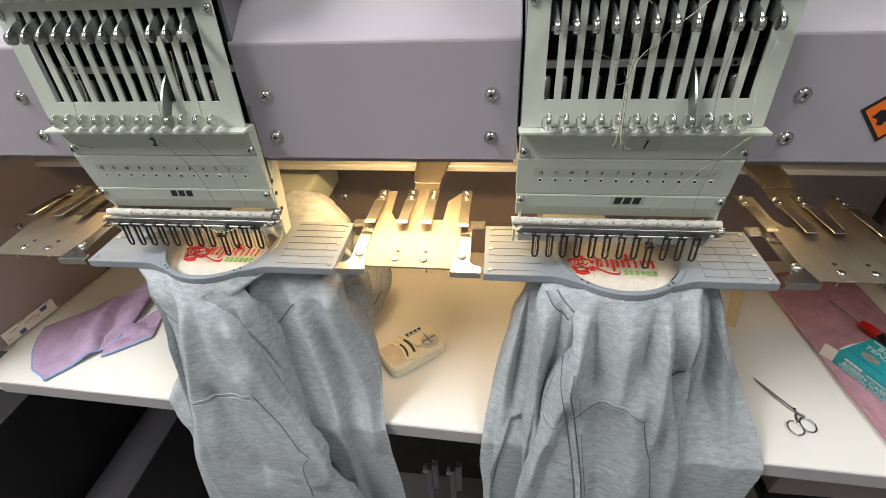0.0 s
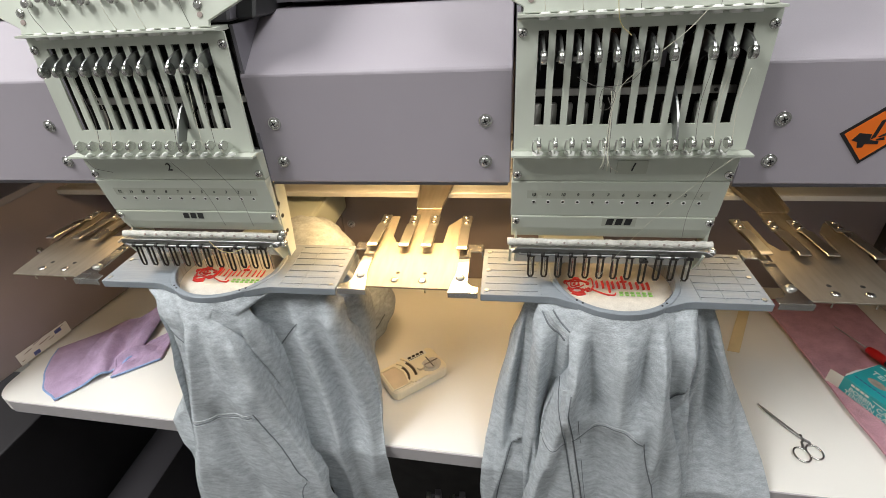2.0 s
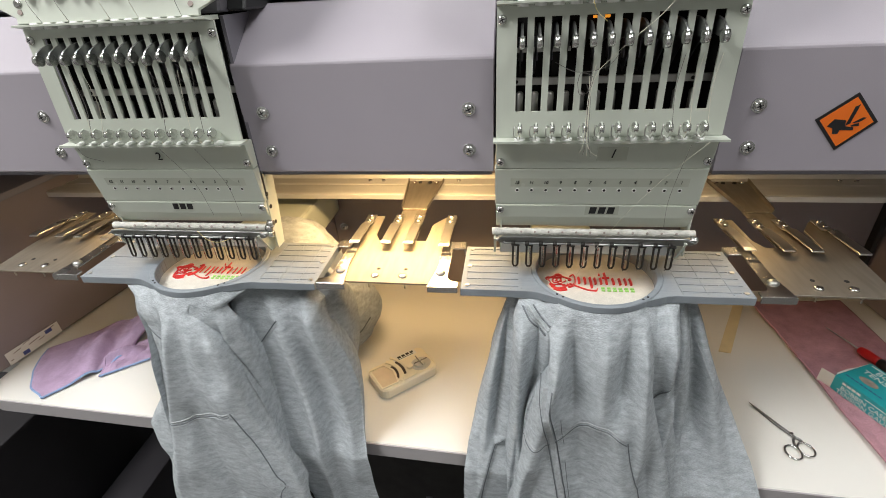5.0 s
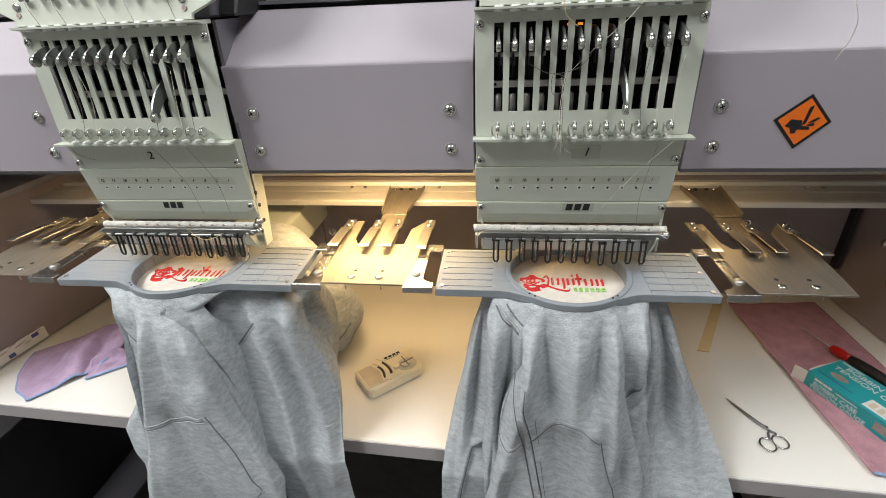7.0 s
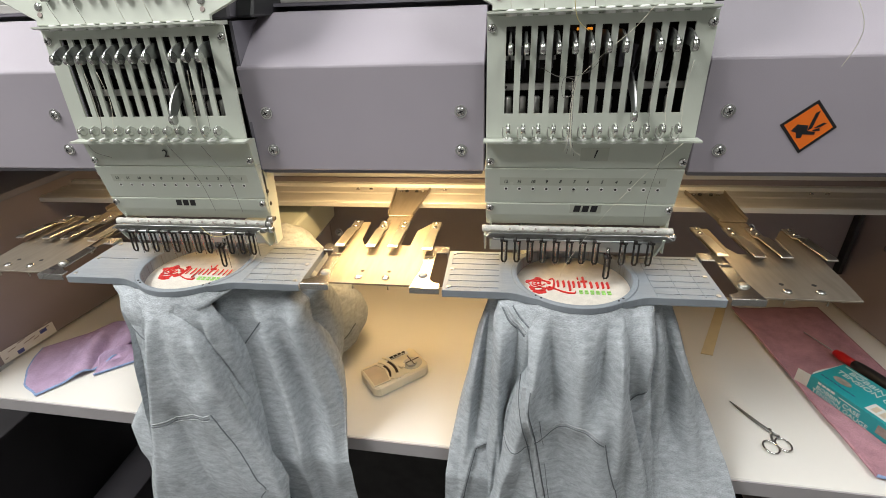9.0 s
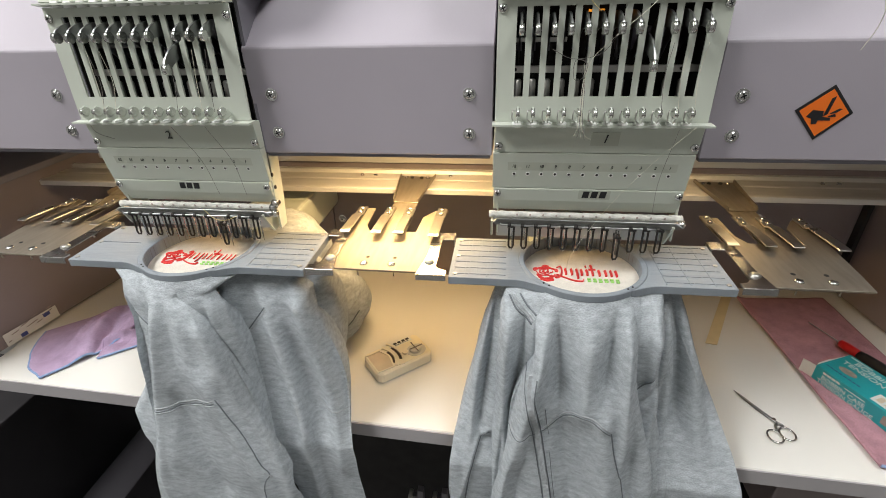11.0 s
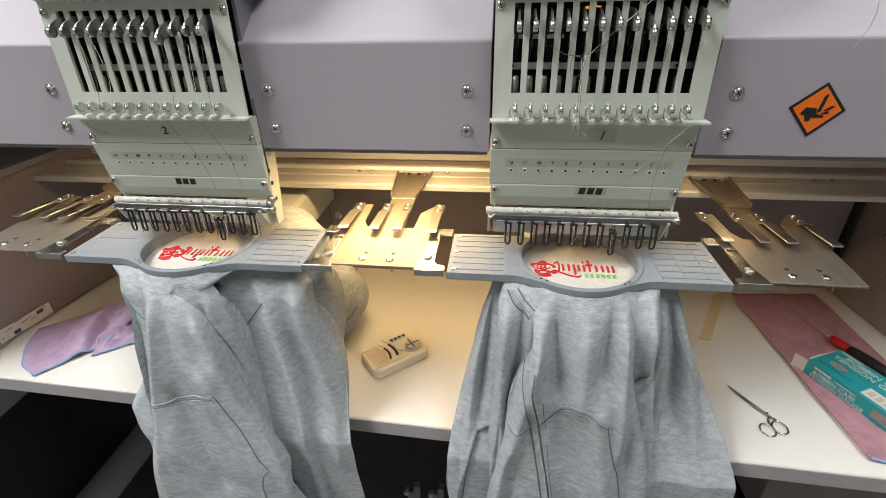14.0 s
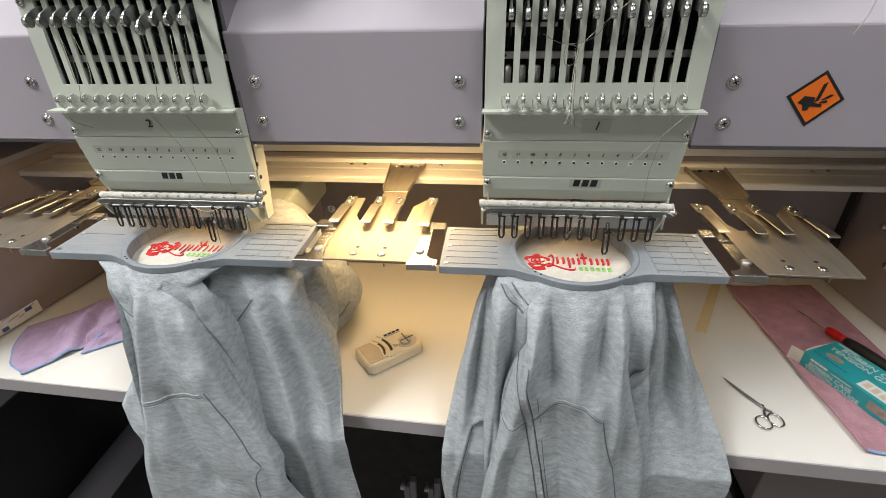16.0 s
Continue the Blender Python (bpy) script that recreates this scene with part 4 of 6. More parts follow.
class Cloth:
    """One hanging layer of a garment, a flattened loop of fabric. A layer may stand back by dy behind the one in
    front; slopes step it back along a line, folds and rays run down from the hoop and widen with the cloth."""

    def __init__(self, cx, left, right, slopes, folds, seed, dy=0.0, rumple=1.0):
        self.cx, self.left, self.right, self.slopes, self.folds, self.seed, self.dy, self.rumple = cx, left, right, slopes, folds, seed, dy, rumple
        rnd = random.Random(seed)
        self.rays = [(-0.95 + 1.9 * (k + rnd.uniform(-0.3, 0.3)) / 9, rnd.uniform(-0.25, 0.25), rnd.uniform(0.05, 0.11), rnd.uniform(-0.0035, 0.0030), rnd.uniform(0.05, 0.28)) for k in range(10)]

    def ends(self, z):
        return np.interp(z, *self.left), np.interp(z, *self.right)

    def relief(self, x, z):
        L, R = self.ends(z)
        u = (2 * x - L - R) / (R - L)
        k = min(1.0, max(0.0, (1.006 - z) / 0.035))
        d = 0.0
        for zs, xs, side, depth, width in self.slopes:
            e = (x - np.interp(z, zs, xs)) * side / width
            deep = np.interp(z, zs, depth) if isinstance(depth, tuple) else depth
            d -= deep * k / (1 + math.exp(-max(-30.0, min(30.0, e * 4.5))))
            d += 0.16 * deep * k * math.exp(-((e + 0.8) / 0.9) ** 2)
        for zs, xs, w, amp in self.folds:
            over = max(0.0, z - zs[-1], zs[0] - z) / 0.025
            q = abs(x - np.interp(z, zs, xs)) / w
            d += amp * k * math.exp(-(q ** (1.35 if amp < 0 else 2.0)) - over * over)
        for u0, drift, w, amp, run in self.rays:
            q = abs(u - u0 - drift * (1 - z)) / w
            d += 0.5 * self.rumple * amp * k * math.exp(-(q ** (1.4 if amp < 0 else 2.0))) * math.exp(-((1.0 - z) / run) ** 2)
        # long soft folds, a few cross wrinkles where the cloth lies on itself, and a faint surface rumple
        d += self.rumple * 0.0036 * k * noise.noise((x * 13 + self.seed, z * 5.0, self.seed))
        w = noise.noise((x * 9 + self.seed, z * 9, 4.0))
        d += self.rumple * 0.0022 * k * max(0.0, w + 0.15) * (1 - abs(noise.noise((x * 22 + z * 26, z * 30 - x * 9, self.seed + 7))) * 3.2)
        d += 0.0005 * noise.noise((x * 110, z * 80, self.seed + 3))
        return d

    def front(self, x, z):
        L, R = self.ends(z)
        c, h = (L + R) / 2, (R - L) / 2
        q = min(1.0, abs(x - c) / h)
        off = abs(x - self.cx)
        rim = 0.4775 - math.sqrt(0.0608 ** 2 - off ** 2) if off < 0.048 else 0.4402 + 0.004 * min(1.0, (off - 0.048) / 0.02)
        w = max(0.0, (z - 0.88) / 0.1312) ** 5
        yf = np.interp(z, ZT, YF) * (1 - w) + w * rim + self.dy * np.interp(z, (0.80, 0.88, 0.92, 0.96, 0.985, 1.003, 1.0112), (1.0, 1.5, 1.6, 1.6, 1.4, 0.9, 0.5) if self.dy > 0.018 else (1.0, 1.6, 1.55, 1.0, 0.45, 0.05, 0.0))
        deep = min(np.interp(z, ZT, YM), 0.014)
        s = math.sqrt(max(0.0, 1 - q ** max(3.0, h / 0.0055)))
        y = yf + deep * (1 - s) - self.relief(x, z) * min(1.0, s * 1.6)
        e = edge_y(x) - 0.006 + self.dy * 0.15
        lim = np.interp(z, (0.52, 0.796, 0.84, 0.90, 1.01), (e - 0.029, e - 0.029, e - 0.003, e + 0.05, 0.62)) - 0.012
        return y if y < lim else lim + 0.012 * (1 - math.exp((lim - y) / 0.012))

    def mesh(self, bm, zlow=0.53, nu=300, nv=220):
        rows = []
        for j in range(nv + 1):
            z = 1.0112 - (1.0112 - zlow) * (j / nv) ** 1.1
            L, R = self.ends(z)
            L += 0.004 * noise.noise((z * 14, self.seed, 1)); R += 0.004 * noise.noise((z * 14, self.seed, 5))
            c, h = (L + R) / 2, (R - L) / 2
            row = []
            for i in range(nu):
                a = 2 * math.pi * i / nu
                X, Y = math.sin(a), -math.cos(a)
                q = abs(X) ** 0.9
                x = c + math.copysign(q, X) * h * 0.9995
                if Y <= 0:
                    y = self.front(x, z)
                else:
                    k = min(1.0, max(0.0, (z - 0.93) / 0.05))
                    y = (1 - k) * self.front(c + math.copysign(h * 0.9995, X), z) + k * self.front(x, z) + np.interp(z, ZT, YB) * math.sqrt(max(0.0, 1 - q ** 2.6))
                row.append(bm.verts.new((x, y, z)))
            rows.append(row)
        for j in range(nv):
            for i in range(nu):
                f = bm.faces.new((rows[j][i], rows[j + 1][i], rows[j + 1][(i + 1) % nu], rows[j][(i + 1) % nu]))
                f.smooth = True
        return bm

    def seam(self, pts, lift=0.0004, n=10):
        return [(p.x, self.front(p.x, p.y) - lift, p.y) for p in bez([Vector((x, z)) for x, z in pts], n)]


def motif(cx, garment):
    """The stitched motif on the hooped panel: a rose, strokes and a row of small bars."""
    z = 1.0049
    def P(u, v):
        return (cx - 0.0435 + u * 0.0805, 0.4565 + v * 0.036, z)
    def stroke(pts, w, m, nm):
        bm = B(); tube(bm, bez([P(*p) for p in pts], 8), w, 6, flat=0.45)
        part(nm, bm, m, garment)
    # rose of open rings and petal arcs
    c = P(0.125, 0.50)
    for q, rr in enumerate((0.0088, 0.0056, 0.0024)):
        bm = B()
        tube(bm, [(c[0] + (rr + 0.0007 * math.sin(5 * a + q)) * math.cos(a + q) * 1.08, c[1] + (rr + 0.0007 * math.sin(5 * a + q)) * math.sin(a + q) * 0.9, z) for a in [k * math.pi / 16 for k in range(28)]], 0.0011, 6, False, 0.45)
        part("rose_petal", bm, "red_thread", garment, "red satin-stitched rose petal")
    for k in range(5):
        q = k * math.pi / 2.5 + 0.3
        bm = B(); tube(bm, [(c[0] + 0.0095 * math.cos(q) + 0.0030 * math.cos(t), c[1] + 0.0082 * math.sin(q) + 0.0024 * math.sin(t), z) for t in [q - 1.5 + j * 0.4 for j in range(8)]], 0.0011, 6, False, 0.45)
        part("rose_petal", bm, "red_thread", garment)
    for p in ([(0.03, 0.22), (0.10, 0.11), (0.20, 0.18)], [(0.05, 0.10), (0.13, 0.03), (0.21, 0.08)]):
        stroke(p, 0.0014, "red_thread", "rose_leaf")
    # swash and a row of upright bars, plain shapes in place of the mark
    w = 0.0015
    stroke([(0.27, 0.72), (0.31, 0.80), (0.325, 0.60), (0.30, 0.30), (0.24, 0.20), (0.25, 0.34), (0.34, 0.22), (0.45, 0.08), (0.54, 0.06), (0.56, 0.14)], w, "red_thread", "swash_stroke")
    for u, lo, hi in ((0.365, 0.36, 0.68), (0.435, 0.36, 0.68), (0.500, 0.18, 0.68), (0.555, 0.36, 0.66), (0.620, 0.36, 0.66), (0.685, 0.36, 0.92), (0.765, 0.36, 0.66), (0.840, 0.36, 0.66), (0.905, 0.36, 0.66), (0.965, 0.36, 0.66)):
        stroke([(u, lo), (u + 0.003, (lo + hi) / 2), (u, hi)], w, "red_thread", "motif_bar")
    stroke([(0.615, 0.82), (0.63, 0.83)], w, "red_thread", "motif_bar")
    stroke([(0.650, 0.68), (0.735, 0.69)], w * 0.8, "red_thread", "motif_bar")
    for k in range(6):
        u = 0.605 + k * 0.066
        stroke([(u, 0.08), (u + 0.02, 0.085), (u + 0.042, 0.08)], 0.0011, "green_thread", "caption_bar")
        stroke([(u, 0.19), (u + 0.02, 0.185), (u + 0.042, 0.19)], 0.0011, "green_thread", "caption_bar")


def panel(cx, g):
    """The cloth stretched flat in the hoop."""
    bm = B()
    n, rr = 72, 0.0556
    ctr = bm.verts.new((cx, 0.4765, 1.0043))
    rings = []
    for q in (0.25, 0.5, 0.75, 1.0):
        rings.append([bm.verts.new((cx + rr * q * math.cos(2 * math.pi * k / n), 0.4765 + rr * q * math.sin(2 * math.pi * k / n), 1.0043 + 0.0004 * noise.noise((q * 4, k * 0.4, cx)) * (q < 1))) for k in range(n)])
    for k in range(n):
        bm.faces.new((ctr, rings[0][k], rings[0][(k + 1) % n]))
        for a, b in zip(rings, rings[1:]):
            bm.faces.new((a[k], b[k], b[(k + 1) % n], a[(k + 1) % n]))
    part("hooped_panel", bm, "cotton", g, "pale stabiliser-backed cloth stretched in the hoop", smooth=True)


def lobe(bm, c, r, seed, nu=48, nv=30, zmin=0.802):
    """A soft rumpled fold of cloth that rests on the table."""
    rows = []
    for j in range(nv + 1):
        t = math.pi * j / nv
        row = []
        for i in range(nu):
            a = 2 * math.pi * i / nu
            d = Vector((math.sin(t) * math.cos(a), math.sin(t) * math.sin(a), math.cos(t)))
            k = 1 + 0.16 * noise.noise(d * 1.3 + Vector((seed, 0, 0))) + 0.06 * noise.noise(d * 4 + Vector((0, seed, 0)))
            p = Vector((c[0] + d.x * r[0] * k, c[1] + d.y * r[1] * k, c[2] + d.z * r[2] * k))
            p.z = max(p.z, zmin)
            row.append(bm.verts.new(p))
        rows.append(row)
    for j in range(nv):
        for i in range(nu):
            bm.faces.new((rows[j][i], rows[j][(i + 1) % nu], rows[j + 1][(i + 1) % nu], rows[j + 1][i])).smooth = True


def garments():
    made = []
    # first hoodie, with the zip and pouch pocket
    cx = 0.284
    g = root_at("hoodie", (cx, 0.43, 0.53), "heather-grey zip hoodie clamped in the hoop, hanging over the table edge", "hoodie", "hoodies")
    c1 = Cloth(cx, ((0.520, 0.784, 0.824, 0.854, 0.898, 0.931, 0.954, 0.974, 0.989, 1.000, 1.011), (0.1800, 0.2071, 0.2123, 0.2186, 0.2247, 0.2307, 0.2363, 0.2372, 0.2380, 0.2404, 0.2405)),
               ((0.520, 0.810, 0.833, 0.877, 0.907, 0.933, 0.984, 1.003, 1.011), (0.3880, 0.3667, 0.3622, 0.3492, 0.3402, 0.3340, 0.3301, 0.3305, 0.3300)), [],
               [((0.925, 0.965, 1.0), (0.266, 0.262, 0.260), 0.012, -0.0170), ((0.945, 0.972, 1.0), (0.307, 0.308, 0.309), 0.008, -0.0130), ((0.91, 0.96, 1.0), (0.288, 0.287, 0.286), 0.010, 0.0080),
                ((0.86, 0.92, 0.98, 1.0), (0.331, 0.325, 0.321, 0.319), 0.006, 0.0090), ((0.84, 0.90, 0.97), (0.233, 0.240, 0.247), 0.009, 0.0080), ((0.74, 0.80, 0.87), (0.290, 0.283, 0.272), 0.016, -0.0100),
                ((0.74, 0.82, 0.885), (0.326, 0.316, 0.306), 0.012, 0.0090), ((0.72, 0.80, 0.85), (0.352, 0.346, 0.338), 0.009, -0.0075), ((0.72, 0.80, 0.86), (0.224, 0.232, 0.240), 0.008, -0.007), ((0.784, 0.823, 0.849, 0.886, 0.918, 0.95), (0.214, 0.219, 0.225, 0.231, 0.2375, 0.244), 0.006, 0.006)], 2.0, 0.0, 0.45)
    strip = Cloth(cx, ((0.52, 0.80, 0.90, 1.0112), (0.36, 0.335, 0.315, 0.310)), ((0.520, 0.786, 0.818, 0.847, 0.876, 0.893, 0.915, 0.944, 0.976, 1.011), (0.3850, 0.3758, 0.3737, 0.3735, 0.3667, 0.3649, 0.3623, 0.3586, 0.3564, 0.3530)), [],
                  [((0.905, 0.918, 0.930), (0.334, 0.346, 0.357), 0.005, -0.0060), ((0.889, 0.897, 0.906), (0.3412, 0.351, 0.3594), 0.005, -0.006), ((0.935, 0.97, 1.0), (0.352, 0.350, 0.346), 0.005, 0.0080), ((0.85, 0.87, 0.885), (0.354, 0.358, 0.362), 0.005, 0.005)], 31.0, 0.015, 0.3)
    pleat = Cloth(cx, ((0.52, 0.80, 0.90, 1.0112), (0.36, 0.345, 0.33, 0.325)), ((0.520, 0.779, 0.840, 0.873, 0.912, 0.962, 0.994, 1.011), (0.4000, 0.3857, 0.3792, 0.3816, 0.3791, 0.3723, 0.3678, 0.3590)), [],
                  [((0.94, 0.97, 1.0), (0.364, 0.363, 0.357), 0.005, 0.006), ((0.80, 0.85, 0.89), (0.371, 0.369, 0.368), 0.005, -0.006)], 5.0, 0.022, 0.3)
    side = Cloth(cx, ((0.52, 0.80, 0.90, 1.0112), (0.345, 0.345, 0.338, 0.335)), ((0.520, 0.776, 0.801, 0.831, 0.867, 0.904, 0.943, 0.978, 0.995, 1.011), (0.4540, 0.4590, 0.4560, 0.4470, 0.4315, 0.4135, 0.3969, 0.3847, 0.3777, 0.3700)), [],
                 [((0.78, 0.85, 0.93, 0.985), (0.424, 0.412, 0.394, 0.379), 0.011, 0.0085), ((0.76, 0.84, 0.93, 0.98), (0.398, 0.393, 0.384, 0.373), 0.008, -0.010), ((0.75, 0.82, 0.89), (0.445, 0.435, 0.415), 0.009, -0.0075), ((0.811, 0.812), (0.39, 0.40), 0.030, -0.005)], 8.0, 0.030, 0.4)
    arm = Cloth(cx, ((0.520, 0.767, 0.841, 0.897, 0.956, 0.990, 1.011), (0.2100, 0.2057, 0.2033, 0.2048, 0.2062, 0.2066, 0.2130)), ((0.52, 0.80, 0.90, 1.0112), (0.225, 0.230, 0.242, 0.252)),
                [], [((0.84, 0.90, 0.98), (0.213, 0.213, 0.214), 0.006, 0.007), ((0.86, 0.92, 0.985), (0.225, 0.227, 0.230), 0.006, -0.010), ((0.78, 0.83), (0.2105, 0.213), 0.004, -0.007)], 13.0, 0.014, 0.3)
    outer = Cloth(cx, ((0.520, 0.742, 0.799, 0.825, 0.853, 0.894, 0.936, 0.961, 0.994, 1.011), (0.1660, 0.1587, 0.1574, 0.1604, 0.1679, 0.1771, 0.1861, 0.1917, 0.2015, 0.2040)), ((0.52, 0.80, 0.90, 1.0112), (0.225, 0.225, 0.225, 0.225)),
                  [((0.74, 0.776, 0.808, 0.827, 0.836), (0.172, 0.1798, 0.1861, 0.1915, 0.202), 1, (0.010, 0.016, 0.018, 0.012, 0.0), 0.003)],
                  [((0.85, 0.92, 0.985), (0.190, 0.196, 0.203), 0.006, -0.010), ((0.83, 0.90, 0.97), (0.178, 0.186, 0.196), 0.007, 0.006), ((0.80, 0.86), (0.172, 0.177), 0.006, -0.006)], 19.0, 0.026, 0.4)
    for nm, c in (("body", c1), ("pleat", strip), ("pleat", pleat), ("sleeve", side), ("pleat", arm), ("sleeve", outer)):
        bm = B(); c.mesh(bm, nu=300 if nm == "body" else 150)
        part(nm, bm, "fleece", g)
    panel(cx, g)
    motif(cx, g)
    def line(c, nm, pts, rad, m, lift=0.0003, flat=1.0, off=0.0):
        bm = B(); tube(bm, c.seam([(x + off, z) for x, z in pts], lift), rad, 6, flat=flat)
        part(nm, bm, m, g)
    zipl = [(0.2378, 0.944), (0.2368, 0.930), (0.2375, 0.918), (0.2418, 0.897), (0.2473, 0.871), (0.2563, 0.822), (0.2594, 0.806), (0.269, 0.74), (0.280, 0.60)]
    for o in (-0.0042, 0.0042):
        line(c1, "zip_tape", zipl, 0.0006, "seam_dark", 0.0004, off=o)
    bm = B()
    pts = c1.seam(zipl, 0.0010, 40)
    for k, p in enumerate(pts):
        box(bm, p[0] - 0.0028 + 0.0012 * (k % 2), p[0] + 0.0016 + 0.0012 * (k % 2), p[1] - 0.0009, p[1] + 0.0004, p[2] - 0.0005, p[2] + 0.0003)
    tagged(part("zip_teeth", bm, "seam", g, "grey zip teeth"), kind="stuff")
    pk = [(0.2195, 0.872), (0.2309, 0.871), (0.2445, 0.873), (0.2551, 0.878), (0.2678, 0.890), (0.2802, 0.901), (0.2904, 0.903), (0.3013, 0.897), (0.3138, 0.886)]
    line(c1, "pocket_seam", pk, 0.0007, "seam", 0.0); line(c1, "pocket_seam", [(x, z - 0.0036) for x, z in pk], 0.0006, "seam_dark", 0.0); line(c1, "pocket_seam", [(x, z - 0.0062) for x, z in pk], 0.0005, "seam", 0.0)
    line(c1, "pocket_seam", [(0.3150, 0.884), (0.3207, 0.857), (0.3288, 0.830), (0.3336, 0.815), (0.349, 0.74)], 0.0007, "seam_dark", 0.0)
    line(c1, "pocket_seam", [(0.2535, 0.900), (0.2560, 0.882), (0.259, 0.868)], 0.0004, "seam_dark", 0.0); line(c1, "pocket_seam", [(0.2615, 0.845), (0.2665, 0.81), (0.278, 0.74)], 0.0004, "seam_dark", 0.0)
    for o, m in ((0.0, "seam_dark"), (0.0026, "seam"), (0.0052, "seam"), (0.0098, "seam_dark")):
        line(arm, "shoulder_seam", [(0.2150 + o, 1.003 + o * 0.2), (0.2225 + o, 0.993 + o * 0.3), (0.2360 + o * 0.4, 0.981 + o)], 0.0009, m)
    line(strip, "sleeve_seam", [(0.3405, 0.909), (0.3489, 0.919), (0.3570, 0.928)], 0.0007, "seam_dark", 0.0)
    line(outer, "sleeve_seam", [(0.2015, 0.834), (0.1930, 0.829), (0.1861, 0.808), (0.1798, 0.776), (0.172, 0.70)], 0.0009, "seam_dark", 0.0)
    line(side, "side_seam", [(0.362, 1.004), (0.372, 0.975), (0.387, 0.943), (0.403, 0.906)], 0.0006, "seam", 0.0)
    made.append(g)
    # second hoodie
    cx = -0.116
    g = root_at("hoodie", (cx, 0.43, 0.53), "heather-grey hoodie in a hoop, its hood on the table", "hoodie", "hoodies")
    c2 = Cloth(cx, ((0.520, 0.734, 0.802, 0.850, 0.889, 0.923, 0.959, 0.985, 0.999, 1.011), (-0.2360, -0.2028, -0.1852, -0.1797, -0.1758, -0.1737, -0.1740, -0.1822, -0.1870, -0.1960)),
               ((0.520, 0.763, 0.790, 0.828, 0.868, 0.904, 0.936, 0.960, 0.985, 0.994, 1.011), (0.0500, -0.0142, -0.0198, -0.0341, -0.0532, -0.0637, -0.0709, -0.0794, -0.0952, -0.1072, -0.0940)),
               [((0.754, 0.817, 0.872, 0.939, 0.986, 1.004), (-0.1873, -0.1725, -0.1635, -0.1462, -0.1401, -0.1486), -1, (0.004, 0.009, 0.013, 0.020, 0.014, 0.010), 0.008)],
               [((0.87, 0.93, 1.0), (-0.094, -0.104, -0.110), 0.010, 0.0035), ((0.955, 0.98, 1.0), (-0.121, -0.122, -0.122), 0.009, -0.0045), ((0.80, 0.88, 1.0), (-0.150, -0.141, -0.131), 0.013, 0.0030), ((0.75, 0.80, 0.86), (-0.108, -0.120, -0.133), 0.014, -0.008),
                ((0.74, 0.80, 0.85, 0.90), (-0.040, -0.056, -0.074, -0.087), 0.013, 0.0085), ((0.774, 0.799, 0.837, 0.876, 0.910, 0.938, 0.961), (-0.0190, -0.0249, -0.0388, -0.0570, -0.0680, -0.0770, -0.0860), 0.008, 0.0060), ((0.956, 0.962, 0.968), (-0.163, -0.172, -0.180), 0.004, -0.002)], 11.0, 0.0, 0.4)
    strip = Cloth(cx, ((0.52, 0.75, 0.80, 0.90, 1.0112), (-0.06, -0.06, -0.07, -0.10, -0.13)), ((0.520, 0.736, 0.807, 0.848, 0.885, 0.936, 0.955, 0.981, 0.995, 1.011), (0.0040, -0.0338, -0.0431, -0.0483, -0.0543, -0.0583, -0.0606, -0.0672, -0.0787, -0.0520)), [],
                  [((0.87, 0.92, 0.96, 0.995), (-0.055, -0.066, -0.078, -0.084), 0.006, 0.0050), ((0.88, 0.93, 0.965), (-0.060, -0.073, -0.084), 0.005, -0.0060), ((0.858, 0.866, 0.872), (-0.048, -0.042, -0.038), 0.004, 0.005), ((0.80, 0.84, 0.88), (-0.028, -0.034, -0.047), 0.006, -0.009)], 29.0, 0.014, 0.3)
    slv = Cloth(cx, ((0.52, 0.72, 0.753, 0.809, 0.869, 0.912, 0.953, 0.985, 1.0112), (-0.014, -0.034, -0.046, -0.056, -0.068, -0.078, -0.090, -0.092, -0.090)),
                ((0.520, 0.729, 0.779, 0.823, 0.861, 0.899, 0.930, 0.960, 0.984, 0.997, 1.011), (0.0640, 0.0513, 0.0485, 0.0432, 0.0409, 0.0325, 0.0229, 0.0136, 0.0100, -0.0060, -0.0020)),
                [((0.742, 0.812, 0.865, 0.921, 0.975), (0.0030, 0.0005, -0.0079, -0.0177, -0.0255), 1, (0.012, 0.014, 0.012, 0.008, 0.000), 0.006)],
                [((0.818, 0.865, 0.920, 0.968, 1.004), (-0.0045, -0.0145, -0.0275, -0.0359, -0.0448), 0.008, 0.0080), ((0.775, 0.828, 0.880, 0.937, 0.989), (0.0316, 0.0292, 0.0192, 0.0068, -0.0022), 0.011, 0.0130), ((0.935, 0.95, 0.969), (-0.062, -0.050, -0.036), 0.004, -0.0030), ((0.842, 0.8425), (0.02, 0.03), 0.025, -0.002)], 17.0, 0.026, 0.35)
    cuff = Cloth(cx, ((0.520, 0.743, 0.787, 0.810, 0.831, 0.845, 0.862, 1.011), (-0.2360, -0.2036, -0.2013, -0.2115, -0.2152, -0.2075, -0.1964, -0.1500)),
                 ((0.52, 0.80, 0.90, 1.0112), (-0.16, -0.13, -0.12, -0.12)), [], [((0.83, 0.87), (-0.182, -0.176), 0.006, 0.003)], 23.0, 0.016, 0.6)
    for nm, c in (("body", c2), ("pleat", strip), ("sleeve", slv), ("sleeve", cuff)):
        bm = B(); c.mesh(bm, nu=300 if nm == "body" else 150)
        part(nm, bm, "fleece", g)
    panel(cx, g)
    motif(cx, g)
    pk = [(-0.164, 0.863), (-0.1400, 0.867), (-0.1113, 0.878), (-0.0822, 0.889)]
